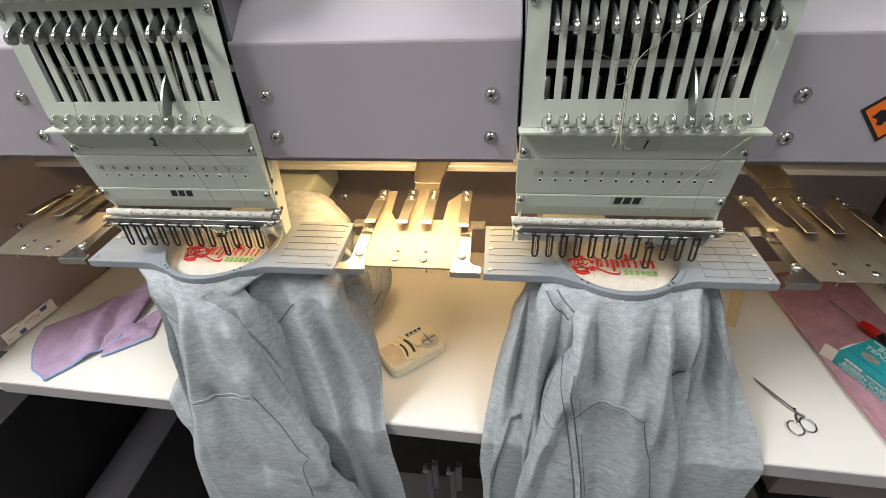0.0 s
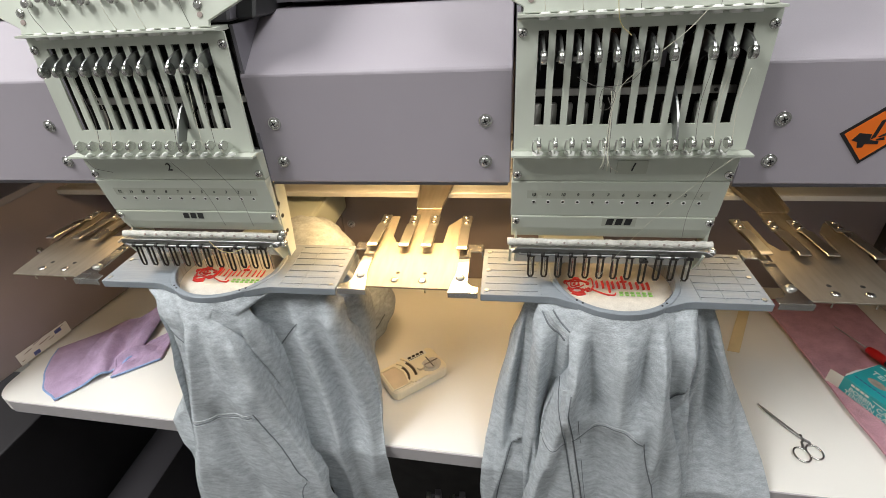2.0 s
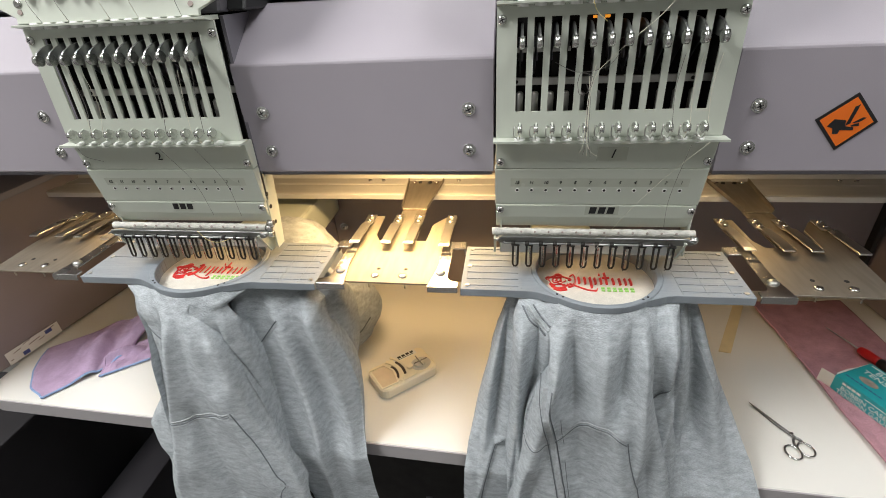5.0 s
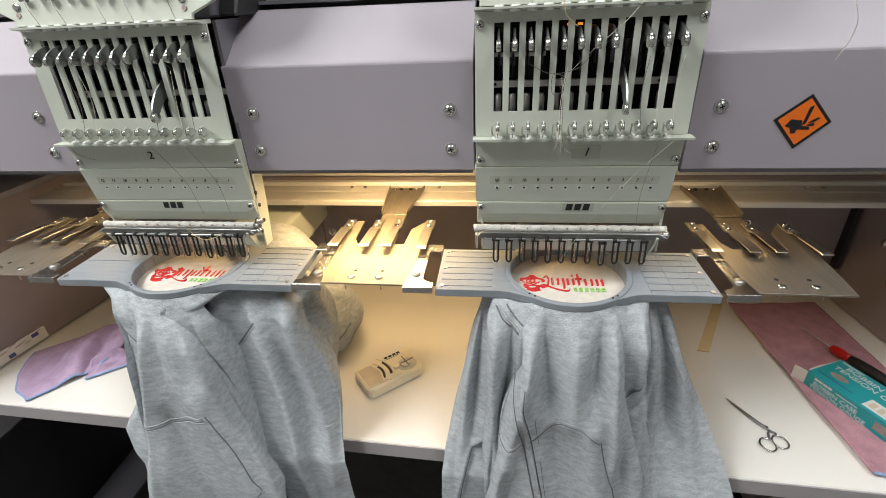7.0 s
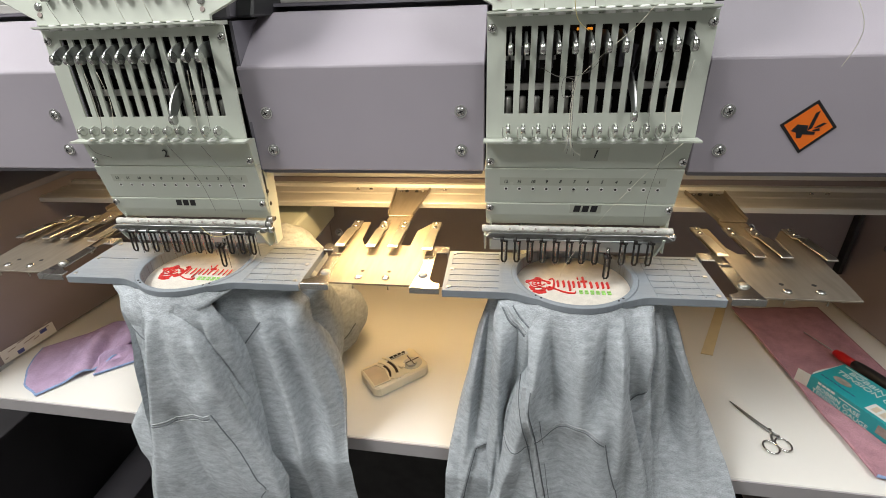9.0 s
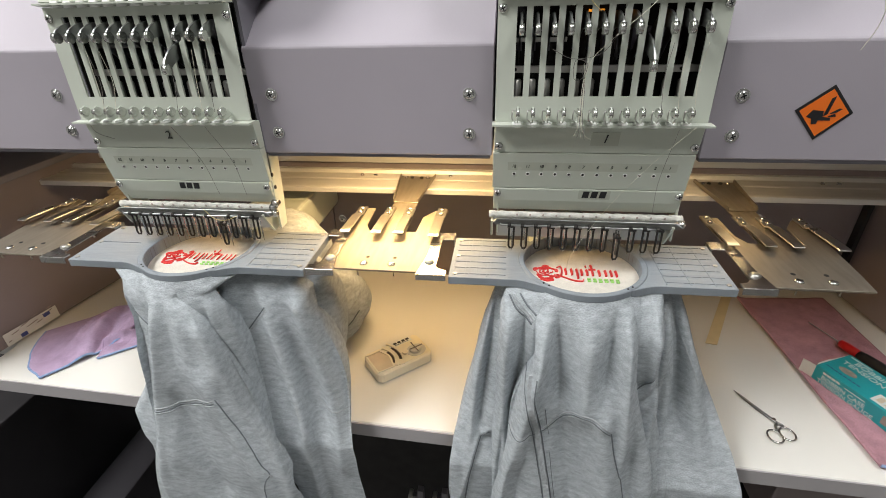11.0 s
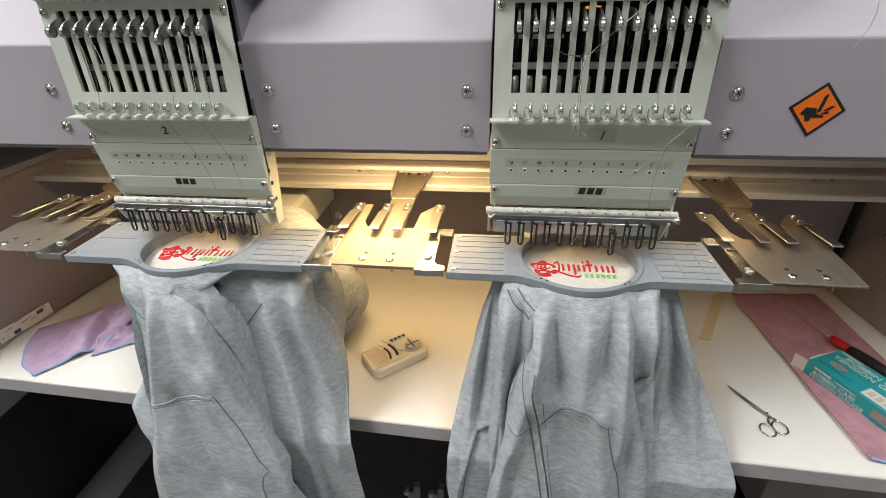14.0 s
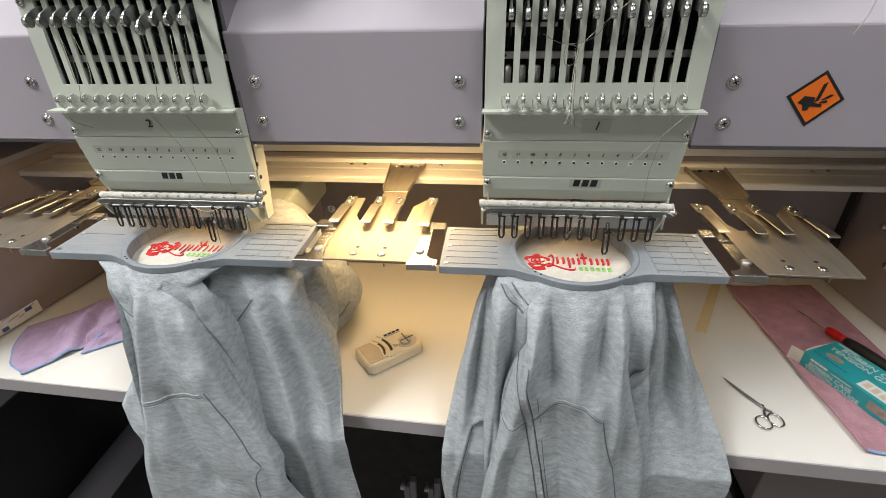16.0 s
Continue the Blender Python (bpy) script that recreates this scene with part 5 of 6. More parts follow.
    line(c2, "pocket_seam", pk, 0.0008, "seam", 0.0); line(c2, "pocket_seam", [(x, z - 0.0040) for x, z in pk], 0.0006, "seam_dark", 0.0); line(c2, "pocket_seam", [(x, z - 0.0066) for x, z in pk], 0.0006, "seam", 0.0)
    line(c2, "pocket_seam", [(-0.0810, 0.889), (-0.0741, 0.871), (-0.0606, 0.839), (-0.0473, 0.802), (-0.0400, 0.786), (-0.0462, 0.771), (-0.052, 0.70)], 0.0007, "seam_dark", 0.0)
    line(c2, "pocket_tack", [(-0.0445, 0.790), (-0.0375, 0.783)], 0.0010, "seam", 0.0003)
    line(slv, "sleeve_seam", [(-0.0360, 0.969), (-0.0490, 0.953), (-0.0625, 0.936)], 0.0008, "seam_dark", 0.0004); line(slv, "sleeve_seam", [(-0.0340, 0.967), (-0.0470, 0.951), (-0.0605, 0.934)], 0.0005, "seam", 0.0004)
    line(slv, "sleeve_seam", [(0.0050, 0.8475), (0.0240, 0.842), (0.0400, 0.839)], 0.0006, "seam", 0.0)
    line(slv, "shoulder_seam", [(-0.031, 0.984), (-0.016, 0.993), (-0.004, 1.003)], 0.0006, "seam", 0.0)
    line(c2, "shoulder_seam", [(-0.1700, 0.968), (-0.1640, 0.962), (-0.1560, 0.956)], 0.0007, "seam_dark", 0.0)
    # the hood, a soft cap of cloth lying on its side on the table
    bm = B(); lobe(bm, (-0.044, 0.600, 0.870), (0.062, 0.058, 0.060), 6.0)
    h = part("hood", bm, "fleece", g, "grey hood lying on the table")
    bm = B(); lobe(bm, (-0.048, 0.598, 0.846), (0.062, 0.058, 0.042), 9.0)
    part("hood_hem", bm, "fleece", h)
    bm = B(); lobe(bm, (-0.044, 0.600, 0.870), (0.062, 0.058, 0.060), 6.0)
    tree = BVHTree.FromBMesh(bm); bm.free()
    for pts, nm, m in (([(-0.06, 0.875), (-0.03, 0.866), (0.000, 0.873), (0.018, 0.888)], "hood_seam", "seam"), ([(-0.06, 0.850), (-0.03, 0.845), (0.000, 0.852), (0.014, 0.866)], "hood_seam", "seam_dark")):
        run = []
        for q in bez([Vector((x, z)) for x, z in pts], 8):
            loc = tree.ray_cast(Vector((q.x, 0.3, q.y)), Vector((0, 1, 0)))[0]
            if loc:
                run.append((loc.x, loc.y - 0.0004, loc.z))
        bm = B(); tube(bm, run, 0.0009, 6)
        part(nm, bm, m, h)
    bm = B(); lobe(bm, (-0.078, 0.585, 0.952), (0.062, 0.058, 0.056), 16.0)
    part("back_fold", bm, "fleece", g)
    bm = B(); lobe(bm, (-0.012, 0.50, 0.91), (0.036, 0.05, 0.09), 21.0)
    part("back_fold", bm, "fleece", g)
    made.append(g)
    return made


def cylinder_arms():
    for cx in (0.284, -0.116):
        r = root_at("cylinder_arm", (cx, 0.66, 0.95), "beige painted cylinder arm reaching forward below the hoop", "cylinder arm", "cylinder arms")
        d = -0.035 if cx > 0 else 0.014
        bm = B(); box(bm, cx - 0.040, cx + 0.044, 0.60, 0.7818, 0.925 + d, 0.978 + d, 0.005)
        part("arm", bm, "head", r)
        bm = B(); box(bm, cx - 0.026, cx + 0.026, 0.475, 0.599, 0.955, 0.992, 0.006)
        part("nose", bm, "steel", r)
        bm = B(); box(bm, cx + 0.046, cx + 0.060, 0.765, 0.781, 0.958 + d * 0.5, 0.985 + d * 0.5, 0.001)
        part("latch", bm, "rubber", r)


# ---- things on the table ----
def gauge():
    c, a = Vector((0.0715, 0.5485)), radians(40.5)
    u, v = Vector((math.cos(a), math.sin(a))), Vector((-math.sin(a), math.cos(a)))
    r = root_at("tension_gauge", (c.x, c.y, 0.80), "cream plastic bobbin tension gauge lying on the table", "tension gauge")
    def P(s, t):
        return tuple(c + u * s * 0.001 + v * t * 0.001)
    def pr(pts, z0, z1, m, nm, bev=0.0):
        bm = B(); prism(bm, [P(*p) for p in pts], 0.80 + z0, 0.80 + z1, "z", bev)
        return part(nm, bm, m, r)
    pr([(-42, -19), (-36, -25), (36, -25), (42, -19), (42, -8), (42, 19), (37, 25), (-37, 25), (-42, 20)], 0, 0.0165, "cream", "case", 0.0022)
    pr([(-38, -18), (-18, -20), (-14, 2), (-20, 17), (-38, 17)], 0.0166, 0.0170, "dial", "scale_window")
    pr([(-38.6, -20), (-16, -21), (-12, 3), (-19, 19), (-38.6, 19), (-38.6, 17.4), (-20.4, 17.2), (-14, 2), (-18, -19.6), (-38.6, -18.4)], 0.0166, 0.0184, "cream", "window_rim")
    def arcstrip(r0, r1, a0, a1, cx_, m, z0, z1, nm):
        A = [radians(a0 + (a1 - a0) * k / 10) for k in range(11)]
        pts = [(cx_ + r1 * math.cos(q), r1 * math.sin(q)) for q in A] + [(cx_ + r0 * math.cos(q), r0 * math.sin(q)) for q in A[::-1]]
        pr(pts, z0, z1, m, nm)
    arcstrip(24.5, 27.5, -34, 22, -36, "brown", 0.0172, 0.0176, "scale_slot")
    arcstrip(28, 33, -42, 44, -36, "cream", 0.0166, 0.0186, "scale_rib")
    arcstrip(34, 37.5, -20, 24, -36, "brown", 0.0167, 0.0171, "lever_slot")
    arcstrip(38, 41, -36, 40, -36, "cream", 0.0166, 0.0182, "scale_rib")
    A = [k * math.pi / 12 for k in range(24)]
    pr([(24 + 14 * math.cos(q), -8 + 12 * math.sin(q)) for q in A], 0.0167, 0.0171, "alu", "bobbin_well")
    pr([(22 + 8 * math.cos(q), -8 + 8 * math.sin(q)) for q in A], 0.0172, 0.0215, "alu", "bobbin_holder", 0.0005)
    pr([(14, -8.8), (34, -8.8), (34, -7.2), (14, -7.2)], 0.0216, 0.0225, "chrome", "spindle_bar")
    pr([(21.2, -18), (22.8, -18), (22.8, 3), (21.2, 3)], 0.0226, 0.0234, "chrome", "spindle_bar")
    pr([(8 + 4.5 * math.cos(q), -6 + 4.5 * math.sin(q)) for q in A], 0.0172, 0.021, "cream", "roller", 0.0004)
    pr([(6, -20), (10, -22), (-8, -23.5), (-10, -21.5)], 0.0166, 0.0182, "cream", "lever")
    pr([(-4, 14), (30, 14), (30, 23), (-4, 23)], 0.0166, 0.0169, "card_white", "label_plate")
    for k in range(4):
        s = 3 + k * 6.4
        pr([(s, 17.4), (s + 4.8, 17.4), (s + 4.8, 21.4), (s, 21.4)], 0.0170, 0.0172, "ink", "label_bar")
    pr([(-2, 15.2), (26, 15.2), (26, 16), (-2, 16)], 0.0170, 0.0172, "ink", "label_bar")


def scissors():
    r = root_at("scissors", (0.525, 0.50, 0.80), "small curved-tip steel embroidery scissors lying on the table", "scissors")
    z = 0.8022
    for s, ring in ((1, (0.5215, 0.4690)), (-1, (0.5365, 0.4735))):
        bm = B()
        o = 0.0007 * s
        pts = bez([(0.5035 + o * 0.2, 0.5365, z + 0.001), (0.5085 + o, 0.5275, z + 0.0005), (0.520 + o, 0.508, z), (0.5315, 0.4905, z), (0.533 - 0.004 * s, 0.4855, z), (ring[0] + 0.0055 * (1 if s > 0 else -0.6), ring[1] + 0.0085, z)], 6)
        rad = [0.0003 + 0.0012 * min(1, k / 12) for k in range(len(pts))]
        tube(bm, pts, rad, 8, flat=0.7)
        b = part("blade", bm, "rail_steel", r)
        bm = B(); tube(bm, [(ring[0] + 0.0078 * math.cos(a), ring[1] + 0.0090 * math.sin(a), z) for a in [k * math.pi / 16 for k in range(32)]], 0.0011, 8, True)
        part("finger_ring", bm, "chrome", b)
    bm = B(); tube(bm, [(0.530, 0.4925, z + 0.001), (0.530, 0.4925, z + 0.0028)], 0.0018, 12)
    part("pivot_screw", bm, "chrome", r)


def towel(name, label, outline, material, z0, height, seed, hem, bow=0.0, on=None):
    """A microfibre cloth: a rumpled sheet with thickness and a stitched hem."""
    r = on or root_at(name, (outline[0][0], outline[0][1], 0.80), label, "cloth", "cleaning cloths")
    A, Bq, C, D = [Vector(p) for p in outline]
    n, m = 60, 60
    def P(i, j):
        u, v = i / n, j / m
        p = (A * (1 - u) + Bq * u) * (1 - v) + (D * (1 - u) + C * u) * v
        p = p + (A - Bq).normalized() * bow * 4 * v * (1 - v) * (1 - u) ** 2
        e = min(u, 1 - u, v, 1 - v)
        k = min(1, e * 9)
        h = height(u, v) + 0.003 * k * max(0, noise.noise((u * 3.2, v * 3.2, seed)) + 0.25) + 0.0012 * k * noise.noise((u * 11, v * 11, seed))
        w = 0.002 * noise.noise((u * 5, v * 5, seed + 3))
        return Vector((p.x + w, p.y + w, z0 + max(0.0, h)))
    bm = B()
    top = [[bm.verts.new(P(i, j) + Vector((0, 0, 0.003))) for j in range(m + 1)] for i in range(n + 1)]
    bot = [[bm.verts.new(P(i, j)) for j in range(m + 1)] for i in range(n + 1)]
    for i in range(n):
        for j in range(m):
            bm.faces.new((top[i][j], top[i + 1][j], top[i + 1][j + 1], top[i][j + 1])).smooth = True
            bm.faces.new((bot[i][j], bot[i][j + 1], bot[i + 1][j + 1], bot[i + 1][j])).smooth = True
    for i in range(n):
        bm.faces.new((top[i][0], bot[i][0], bot[i + 1][0], top[i + 1][0])); bm.faces.new((top[i][m], top[i + 1][m], bot[i + 1][m], bot[i][m]))
    for j in range(m):
        bm.faces.new((top[0][j], top[0][j + 1], bot[0][j + 1], bot[0][j])); bm.faces.new((top[n][j], bot[n][j], bot[n][j + 1], top[n][j + 1]))
    part("folded_corner" if on else "sheet", bm, material, r)
    edges = {"a": [P(i, 0) for i in range(n + 1)], "b": [P(n, j) for j in range(m + 1)], "c": [P(i, m) for i in range(n + 1)], "d": [P(0, j) for j in range(m + 1)]}
    for e, mm in hem:
        bm = B(); tube(bm, [p + Vector((0, 0, 0.0018)) for p in edges[e]], 0.0017, 6)
        part("hem", bm, mm, r)
    return r


def towels():
    towel("cleaning_cloth", "dusty-pink folded microfibre cloth with a blue hem on the table", [(0.589, 0.745), (0.7225, 0.757), (0.735, 0.432), (0.609, 0.438)], "pink", 0.8012,
          lambda u, v: 0.003 * math.exp(-(u / 0.06) ** 2), 3.0, [("c", "hem"), ("d", "pink")])
    lilac = towel("cleaning_cloth", "lilac rumpled microfibre cloth with a blue hem on the table", [(-0.412, 0.468), (-0.348, 0.552), (-0.368, 0.668), (-0.490, 0.560)], "lilac", 0.8012,
                  lambda u, v: 0.017 * math.exp(-((u - 0.50 - 0.15 * v) / 0.13) ** 2 - ((v - 0.55) / 0.5) ** 2) - 0.006 * math.exp(-((u - 0.68) / 0.06) ** 2) + 0.010 * math.exp(-((u - 0.28 - 0.2 * v) / 0.07) ** 2 - ((v - 0.65) / 0.25) ** 2)
                  + 0.011 * math.exp(-((u - 0.93) / 0.12) ** 2) * (0.7 + 0.4 * v), 8.0, [("a", "hem"), ("d", "hem")], 0.016)
    towel("", "", [(-0.362, 0.512), (-0.312, 0.552), (-0.325, 0.62), (-0.374, 0.556)], "lilac", 0.8010,
          lambda u, v: 0.016 * math.exp(-((v - 0.62 + 0.2 * u) / 0.16) ** 2) * math.sin(math.pi * min(1, u + 0.25)) + 0.006 * math.exp(-((v - 0.22) / 0.1) ** 2) * math.sin(6 * u) ** 2, 14.0, [("a", "hem"), ("d", "lilac")], 0.0, lilac)


def gauge_box():
    d, p = Vector((0.410, -0.912)), Vector((0.912, 0.410))
    o = Vector((0.607, 0.5665))
    L, W, H, z0 = 0.125, 0.057, 0.022, 0.8048
    r = root_at("carton_box", (o.x, o.y, z0), "teal printed cardboard box, open-ended, lying on pink cloth", "box")
    def Q(s, t):
        return tuple(o + d * s + p * t)
    t = 0.0006
    bm = B(); prism(bm, [Q(0, 0), Q(L, 0), Q(L, t), Q(0, t)], z0, z0 + H, "z"); part("side_panel", bm, "teal", r)
    bm = B(); prism(bm, [Q(0, W - t), Q(L, W - t), Q(L, W), Q(0, W)], z0, z0 + H, "z"); part("side_panel", bm, "teal", r)
    bm = B(); prism(bm, [Q(0, 0), Q(L, 0), Q(L, W), Q(0, W)], z0 + H, z0 + H + t, "z", 0.0002); part("top_panel", bm, "teal", r)
    bm = B(); prism(bm, [Q(0, 0), Q(L, 0), Q(L, W), Q(0, W)], z0 - t, z0, "z"); part("bottom_panel", bm, "teal", r)
    bm = B(); prism(bm, [Q(L - t, t), Q(L, t), Q(L, W - t), Q(L - t, W - t)], z0, z0 + H, "z"); part("end_panel", bm, "teal", r)
    bm = B(); prism(bm, [Q(0.012, t), Q(0.0126, t), Q(0.0126, W - t), Q(0.012, W - t)], z0, z0 + H, "z"); part("inner_flap", bm, "card_inside", r)
    bm = B(); prism(bm, [Q(-0.015, -0.003), Q(0, 0), Q(0, 0.0008), Q(-0.015, -0.0022)], z0 + 0.001, z0 + H - 0.001, "z"); part("end_flap", bm, "paper", r, "torn grey end flap")
    bm = B(); prism(bm, [Q(-0.0022, W * 0.1), Q(0, 0.001), Q(0, W - 0.001), Q(-0.0012, W * 0.55), Q(-0.0026, W * 0.4)], z0 + H - 0.0002, z0 + H + 0.0004, "z"); part("end_flap", bm, "card_white", r)
    side = Matrix(((d.x, 0, -p.x, 0), (d.y, 0, -p.y, 0), (0, 1, 0, 0), (0, 0, 0, 1)))
    topm = Matrix(((d.x, p.x, 0, 0), (d.y, p.y, 0, 0), (0, 0, 1, 0), (0, 0, 0, 1)))
    def place(s, q, h, m):
        v = o + d * s + p * q
        return Matrix.Translation((v.x, v.y, h)) @ m
    text_part("BOBBIN CASE", 0.0078, place(0.036, -0.0005, z0 + 0.0112, side), "card_white", r, wide=1.08)
    text_part("TENSION GAUGE", 0.0078, place(0.040, -0.0005, z0 + 0.0044, side), "card_white", r, wide=1.08)
    text_part("BOBBIN CASE", 0.0105, place(0.050, W - 0.0105, z0 + H + 0.0008, topm), "card_white", r, wide=1.12)
    text_part("TENSION GAUGE", 0.0105, place(0.052, W - 0.0205, z0 + H + 0.0008, topm), "card_white", r, wide=1.12)
    def flatbar(s0, s1, q0, q1, m, nm="print_bar"):
        bm = B(); prism(bm, [Q(s0, q0), Q(s1, q0), Q(s1, q1), Q(s0, q1)], z0 + H + t, z0 + H + t + 0.00025, "z"); part(nm, bm, m, r)
    def sidebar(s0, s1, h0, h1, m):
        bm = B(); prism(bm, [Q(s0, -0.0004), Q(s1, -0.0004), Q(s1, -0.00005), Q(s0, -0.00005)], z0 + h0, z0 + h1, "z"); part("print_bar", bm, m, r)
    for k in range(4):
        sidebar(0.010 + k * 0.0055, 0.0142 + k * 0.0055, 0.0165, 0.0195, "card_white")
    sidebar(0.036, 0.060, 0.0168, 0.0176, "card_white")
    sidebar(0.080, 0.112, 0.006, 0.017, "print_grey")
    for k in range(8):
        flatbar(0.004 + k * 0.0052, 0.0078 + k * 0.0052, 0.0105, 0.0120, "ink_blue")
    flatbar(0.060, 0.112, 0.004, 0.022, "card_white", "picture_field")
    A = [k * math.pi / 12 for k in range(24)]
    for k in range(5):
        bm = B(); prism(bm, [Q(0.064 + k * 0.009, 0.0075), Q(0.070 + k * 0.009, 0.0075), Q(0.070 + k * 0.009, 0.018), Q(0.064 + k * 0.009, 0.018)], z0 + H + t + 0.0003, z0 + H + t + 0.0005, "z"); part("print_bar", bm, "dial", r)
    bm = B(); prism(bm, [Q(0.022 + 0.0105 * math.cos(a), 0.0225 + 0.0055 * math.sin(a)) for a in A], z0 + H + t, z0 + H + t + 0.0003, "z"); part("picture_field", bm, "print_grey", r)
    flatbar(0.004, 0.03, W - 0.0045, W - 0.0030, "card_white")


def screwdriver():
    r = root_at("screwdriver", (0.68, 0.62, 0.805), "thin screwdriver with a red and black handle on the pink cloth", "screwdriver")
    a, b = Vector((0.6625, 0.682, 0.8085)), Vector((0.7035, 0.545, 0.8175))
    def at(t):
        return a + (b - a) * t
    bm = B(); tube(bm, [at(0), at(0.36)], [0.0007, 0.0011], 8); part("shaft", bm, "steel", r)
    bm = B(); tube(bm, [at(x) for x in (0.345, 0.36, 0.42, 0.50, 0.54)], [0.003, 0.0052, 0.0062, 0.0058, 0.0056], 16); part("collar", bm, "red_plastic", r)
    bm = B(); tube(bm, [at(x) for x in (0.541, 0.60, 0.72, 0.86, 0.97, 1.0)], [0.0058, 0.0070, 0.0080, 0.0076, 0.0060, 0.003], 16); part("grip", bm, "rubber", r)


def small_papers():
    bm = B(); prism(bm, [(0.5015, 0.6295), (0.5165, 0.6265), (0.596, 0.776), (0.582, 0.778)], 0.8004, 0.8014, "z")
    thing("card_strip", bm, "strip", "narrow cream card strip lying on the table", "strip", at=(0.55, 0.70, 0.8004))
    # white printed label stuck low on the side panel
    r = root_at("paper_label", (-0.505, 0.56, 0.815), "white printed adhesive label stuck to the side panel", "label")
    def P(y, z, lift):
        x = -0.528 + (y - 0.44) / 0.36 * 0.058 + lift
        return Vector((x, y, z))
    def q(y0, y1, z0, z1, m, lift, nm, tilt=0.0):
        bm = B()
        f = [bm.verts.new(P(y, z + tilt * (y - 0.51), lift)) for y, z in ((y0, z0), (y1, z0), (y1, z1), (y0, z1))]
        g = [bm.verts.new(P(y, z + tilt * (y - 0.51), lift - 0.0006)) for y, z in ((y0, z0), (y1, z0), (y1, z1), (y0, z1))]
        bm.faces.new(f); bm.faces.new(g[::-1])
        for k in range(4):
            bm.faces.new((f[k], g[k], g[(k + 1) % 4], f[(k + 1) % 4]))
        part(nm, bm, m, r)
    q(0.520, 0.5985, 0.8045, 0.8250, "paper", 0.0016, "sheet")
    for y0, y1, z0, z1 in ((0.540, 0.549, 0.8065, 0.8125), (0.577, 0.587, 0.8165, 0.8225)):
        q(y0, y1, z0, z1, "ink_blue", 0.0021, "print_bar")
    for y0, y1, z0 in ((0.530, 0.541, 0.8160), (0.545, 0.556, 0.8185), (0.552, 0.569, 0.8120), (0.561, 0.572, 0.8210), (0.566, 0.574, 0.8075), (0.578, 0.592, 0.8125), (0.523, 0.527, 0.8085), (0.585, 0.593, 0.8180)):
        q(y0, y1, z0, z0 + 0.0012, "print_grey", 0.0021, "print_bar", 0.12)


setting()
table()
frame_of_machine()
covers()
sign()
head(0.284, "1", "pale sage twelve-needle embroidery head numbered one")
head(-0.116, "2", "pale sage twelve-needle embroidery head numbered two")
threads(0.284, "1")
threads(-0.116, "2")
cylinder_arms()
FRAME = pantograph()
HOOPS = [hoop(0.284), hoop(-0.116)]
HOODIES = garments()
gauge()
scissors()
towels()
gauge_box()
screwdriver()
small_papers()

# loose thread hanging in front of the cover
bm = B(); tube(bm, bez([(0.462, 0.49, 1.262), (0.4705, 0.478, 1.238), (0.4745, 0.482, 1.222), (0.471, 0.486, 1.205)], 8), 0.0003, 5)
thing("hanging_thread", bm, "thread_w", "single pale thread hanging in front of the cover", "thread", "threads", at=(0.47, 0.486, 1.205))


bm = B(); tube(bm, [(0.497, 0.512, 1.1135), (0.5085, 0.514, 1.1065), (0.5145, 0.514, 1.1135)], 0.0007, 6)
thing("wire_clip", bm, "white_plastic", "small white wire clip below the cover edge", "clip", at=(0.505, 0.513, 1.11))


# ---- what moves ----
SHIFT = [  # seconds, sideways and inward slide of the frame in millimetres
    (0.0, 12.2, 24.2), (0.5, 12.2, 23.6), (1.0, 12.0, 23.0), (1.5, 12.1, 22.8), (2.0, 12.2, 22.8), (2.3, 13.0, 23.0), (2.5, 15.8, 23.2), (3.0, 16.0, 23.4), (3.25, 15.6, 23.4), (3.5, 12.4, 23.2), (4.0, 12.4, 23.0), (4.3, 12.3, 22.0),
    (5.0, 8.0, 14.0), (5.8, 3.0, 6.0), (6.3, 1.4, 3.6), (6.5, 1.4, 3.4), (7.0, 1.6, 3.5), (7.5, 2.1, 1.5), (8.0, 0.3, 0.5), (8.5, 0.1, 1.1), (9.0, 0.0, 0.0), (9.5, 0.2, -0.2), (10.3, 1.0, -1.2), (11.2, 0.6, -2.0),
    (12.0, 1.6, -3.4), (12.5, 1.5, -1.8), (13.0, 2.6, -2.9), (13.5, 1.7, -0.8), (14.0, 1.6, -1.2), (14.5, 2.9, -0.8), (15.0, 1.4, -0.3), (15.5, 1.4, -0.4), (16.0, 1.4, -0.4),
]
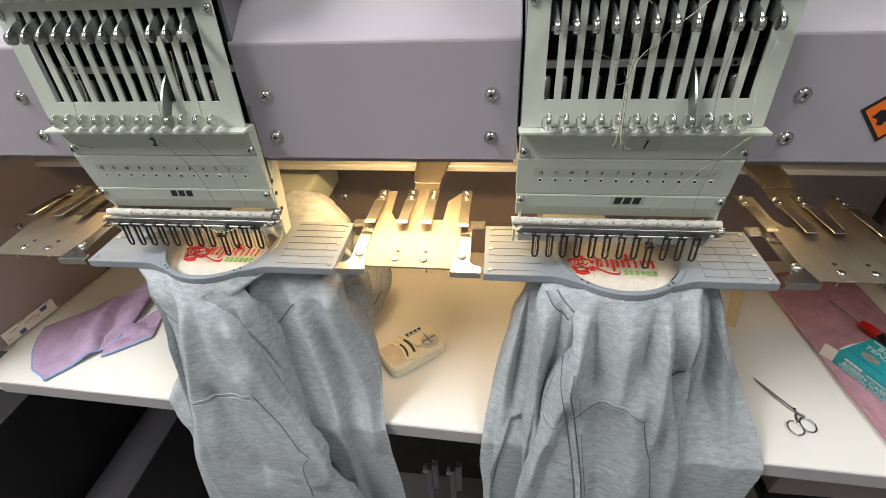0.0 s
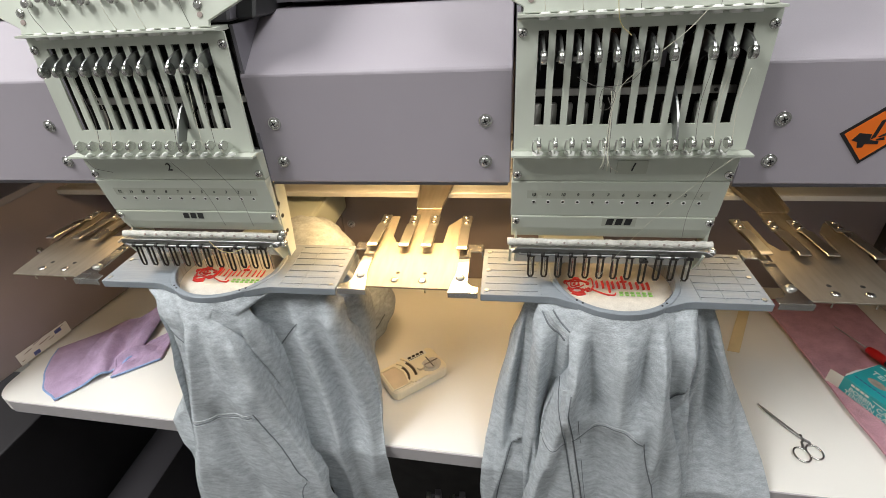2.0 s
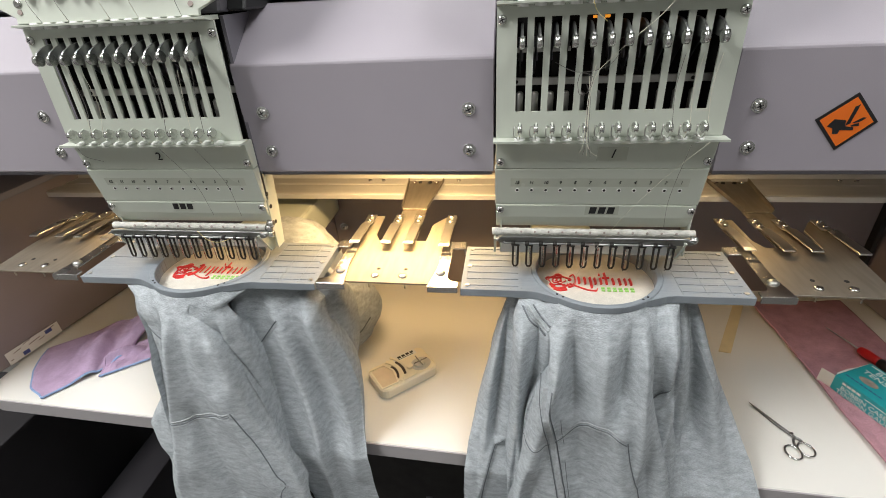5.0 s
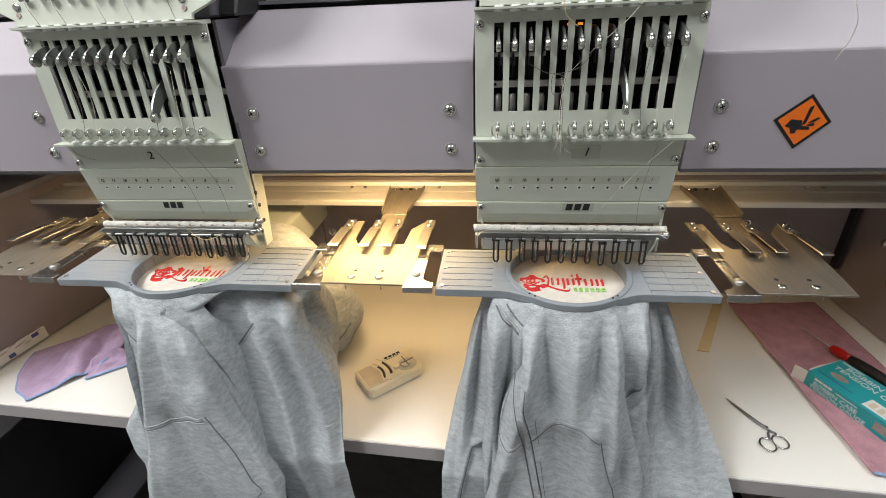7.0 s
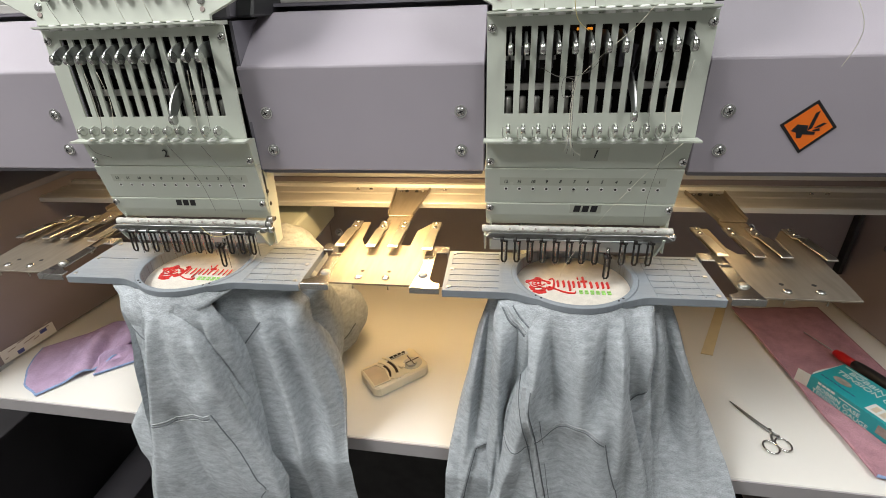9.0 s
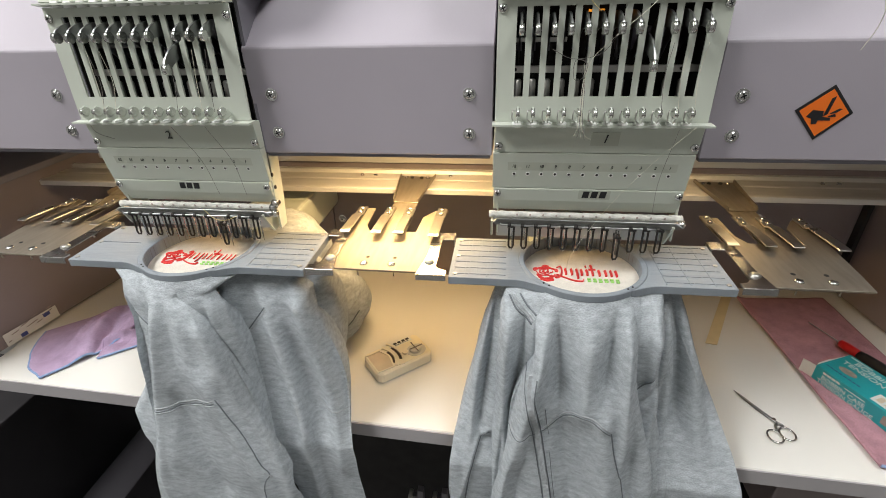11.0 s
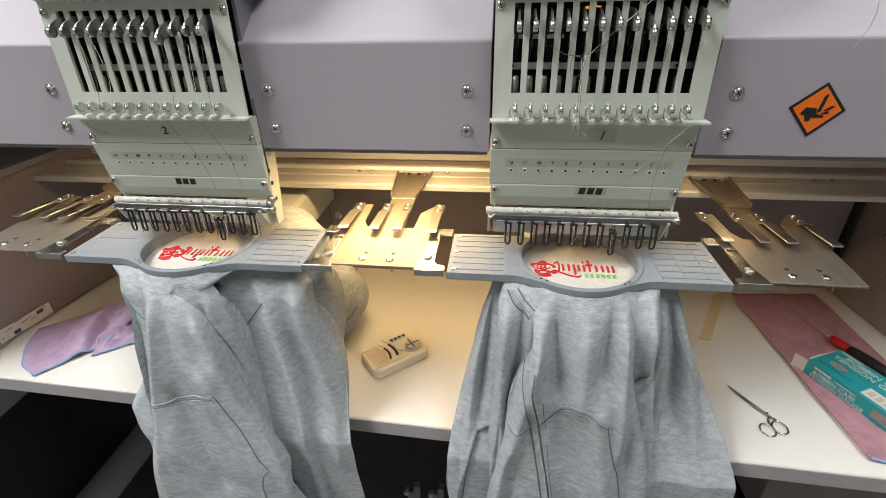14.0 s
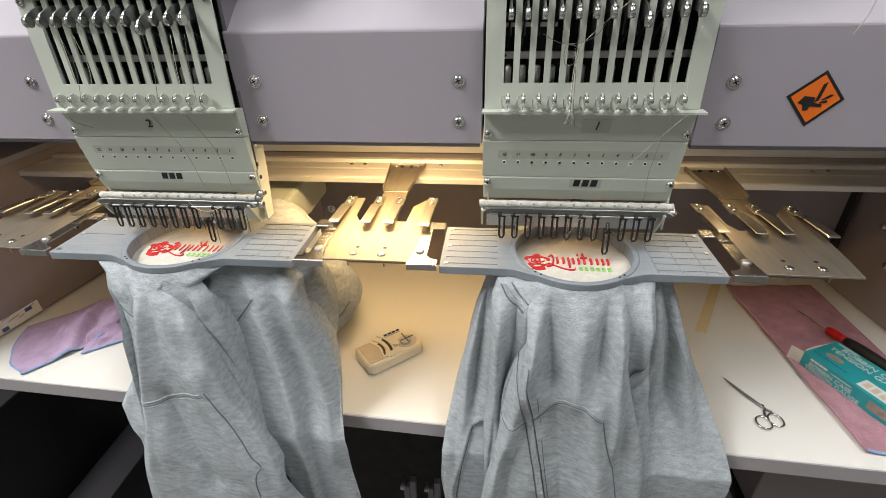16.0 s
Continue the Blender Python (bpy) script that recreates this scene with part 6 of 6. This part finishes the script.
# seconds, lever drop (0 up, 1 down), foot and needle drop in millimetres
STITCH = [
    (0.0, 1.0, 10), (0.3, 0.8, 8), (0.5, 0.5, 2), (0.7, 0.9, 2), (1.0, 0.96, 2), (1.3, 1.0, 10), (1.5, 1.0, 18), (1.7, 1.0, 12), (2.0, 1.0, 4), (2.5, 1.0, 4), (3.0, 1.0, 4), (3.1, 0.95, 4), (3.2, 0.75, 6), (3.3, 0.5, 3), (3.4, 0.05, 0), (3.5, 0.0, 0), (4.2, 0.0, 0),
    (6.3, 0.1, 4), (6.5, 0.0, 4), (6.6, 0.3, 8), (6.7, 0.8, 16), (6.8, 0.4, 6), (6.9, 0.6, 10), (7.0, 0.75, 2), (7.1, 0.3, 8), (7.2, 0.7, 18), (7.3, 0.2, 4), (7.4, 0.5, 12), (7.5, 0.6, 20), (7.6, 0.2, 4), (7.7, 0.7, 14), (7.8, 0.3, 6), (7.9, 0.5, 12),
    (8.0, 0.7, 18), (8.1, 0.3, 6), (8.2, 0.6, 14), (8.3, 0.2, 5), (8.4, 0.5, 12), (8.5, 0.7, 16), (8.6, 0.3, 6), (8.7, 0.5, 14), (8.8, 0.75, 4), (8.9, 0.35, 12), (9.0, 0.8, 16), (9.1, 0.1, 4), (9.2, 0.55, 18), (9.3, 0.3, 8), (9.4, 0.6, 12), (9.5, 0.75, 14),
    (9.7, 0.3, 6), (10.0, 0.7, 16), (10.3, 0.2, 5), (10.6, 0.6, 14), (10.9, 0.3, 6), (11.2, 0.7, 16), (11.5, 0.2, 5), (11.8, 0.6, 12), (12.0, 0.35, 15), (12.1, 0.7, 6), (12.2, 0.3, 12), (12.3, 0.6, 5), (12.4, 0.2, 10), (12.5, 0.4, 15), (12.6, 0.7, 6), (12.7, 0.3, 12), (12.8, 0.5, 6), (12.9, 0.2, 3),
    (13.0, 0.05, 1), (13.1, 0.5, 10), (13.2, 0.8, 4), (13.3, 0.3, 12), (13.4, 0.6, 5), (13.5, 0.1, 6), (13.6, 0.6, 14), (13.7, 0.3, 4), (13.8, 0.7, 12), (13.9, 0.4, 5), (14.0, 0.1, 8), (14.1, 0.6, 14), (14.2, 0.3, 4), (14.3, 0.7, 12), (14.4, 0.4, 5), (14.5, 0.15, 6), (14.6, 0.6, 14), (14.7, 0.3, 4), (14.8, 0.7, 12), (14.9, 0.4, 5),
    (15.0, 0.5, 10), (15.1, 0.2, 4), (15.2, 0.7, 12), (15.3, 0.3, 5), (15.4, 0.6, 14), (15.5, 0.4, 14), (15.6, 0.7, 5), (15.7, 0.2, 10), (15.8, 0.6, 4), (15.9, 0.3, 12), (16.0, 0.1, 15),
]


def motions():
    for ob in (FRAME, *HOOPS, *HOODIES):
        b = ob.location.copy()
        walk(ob, [(t, pose(b.x + dx / 1000, b.y + dy / 1000, b.z)) for t, dx, dy in SHIFT])
    for lv, ft, nd in zip(LEVERS, FEET, NEEDLES):
        b = lv.location.copy()
        walk(lv, [(t, pose(b.x, b.y, b.z, 46 * k, 0, 0)) for t, k, d in STITCH])
        for ob in (ft, nd):
            b2 = ob.location.copy()
            walk(ob, [(t, pose(b2.x, b2.y, b2.z - d / 1000)) for t, k, d in STITCH])


motions()
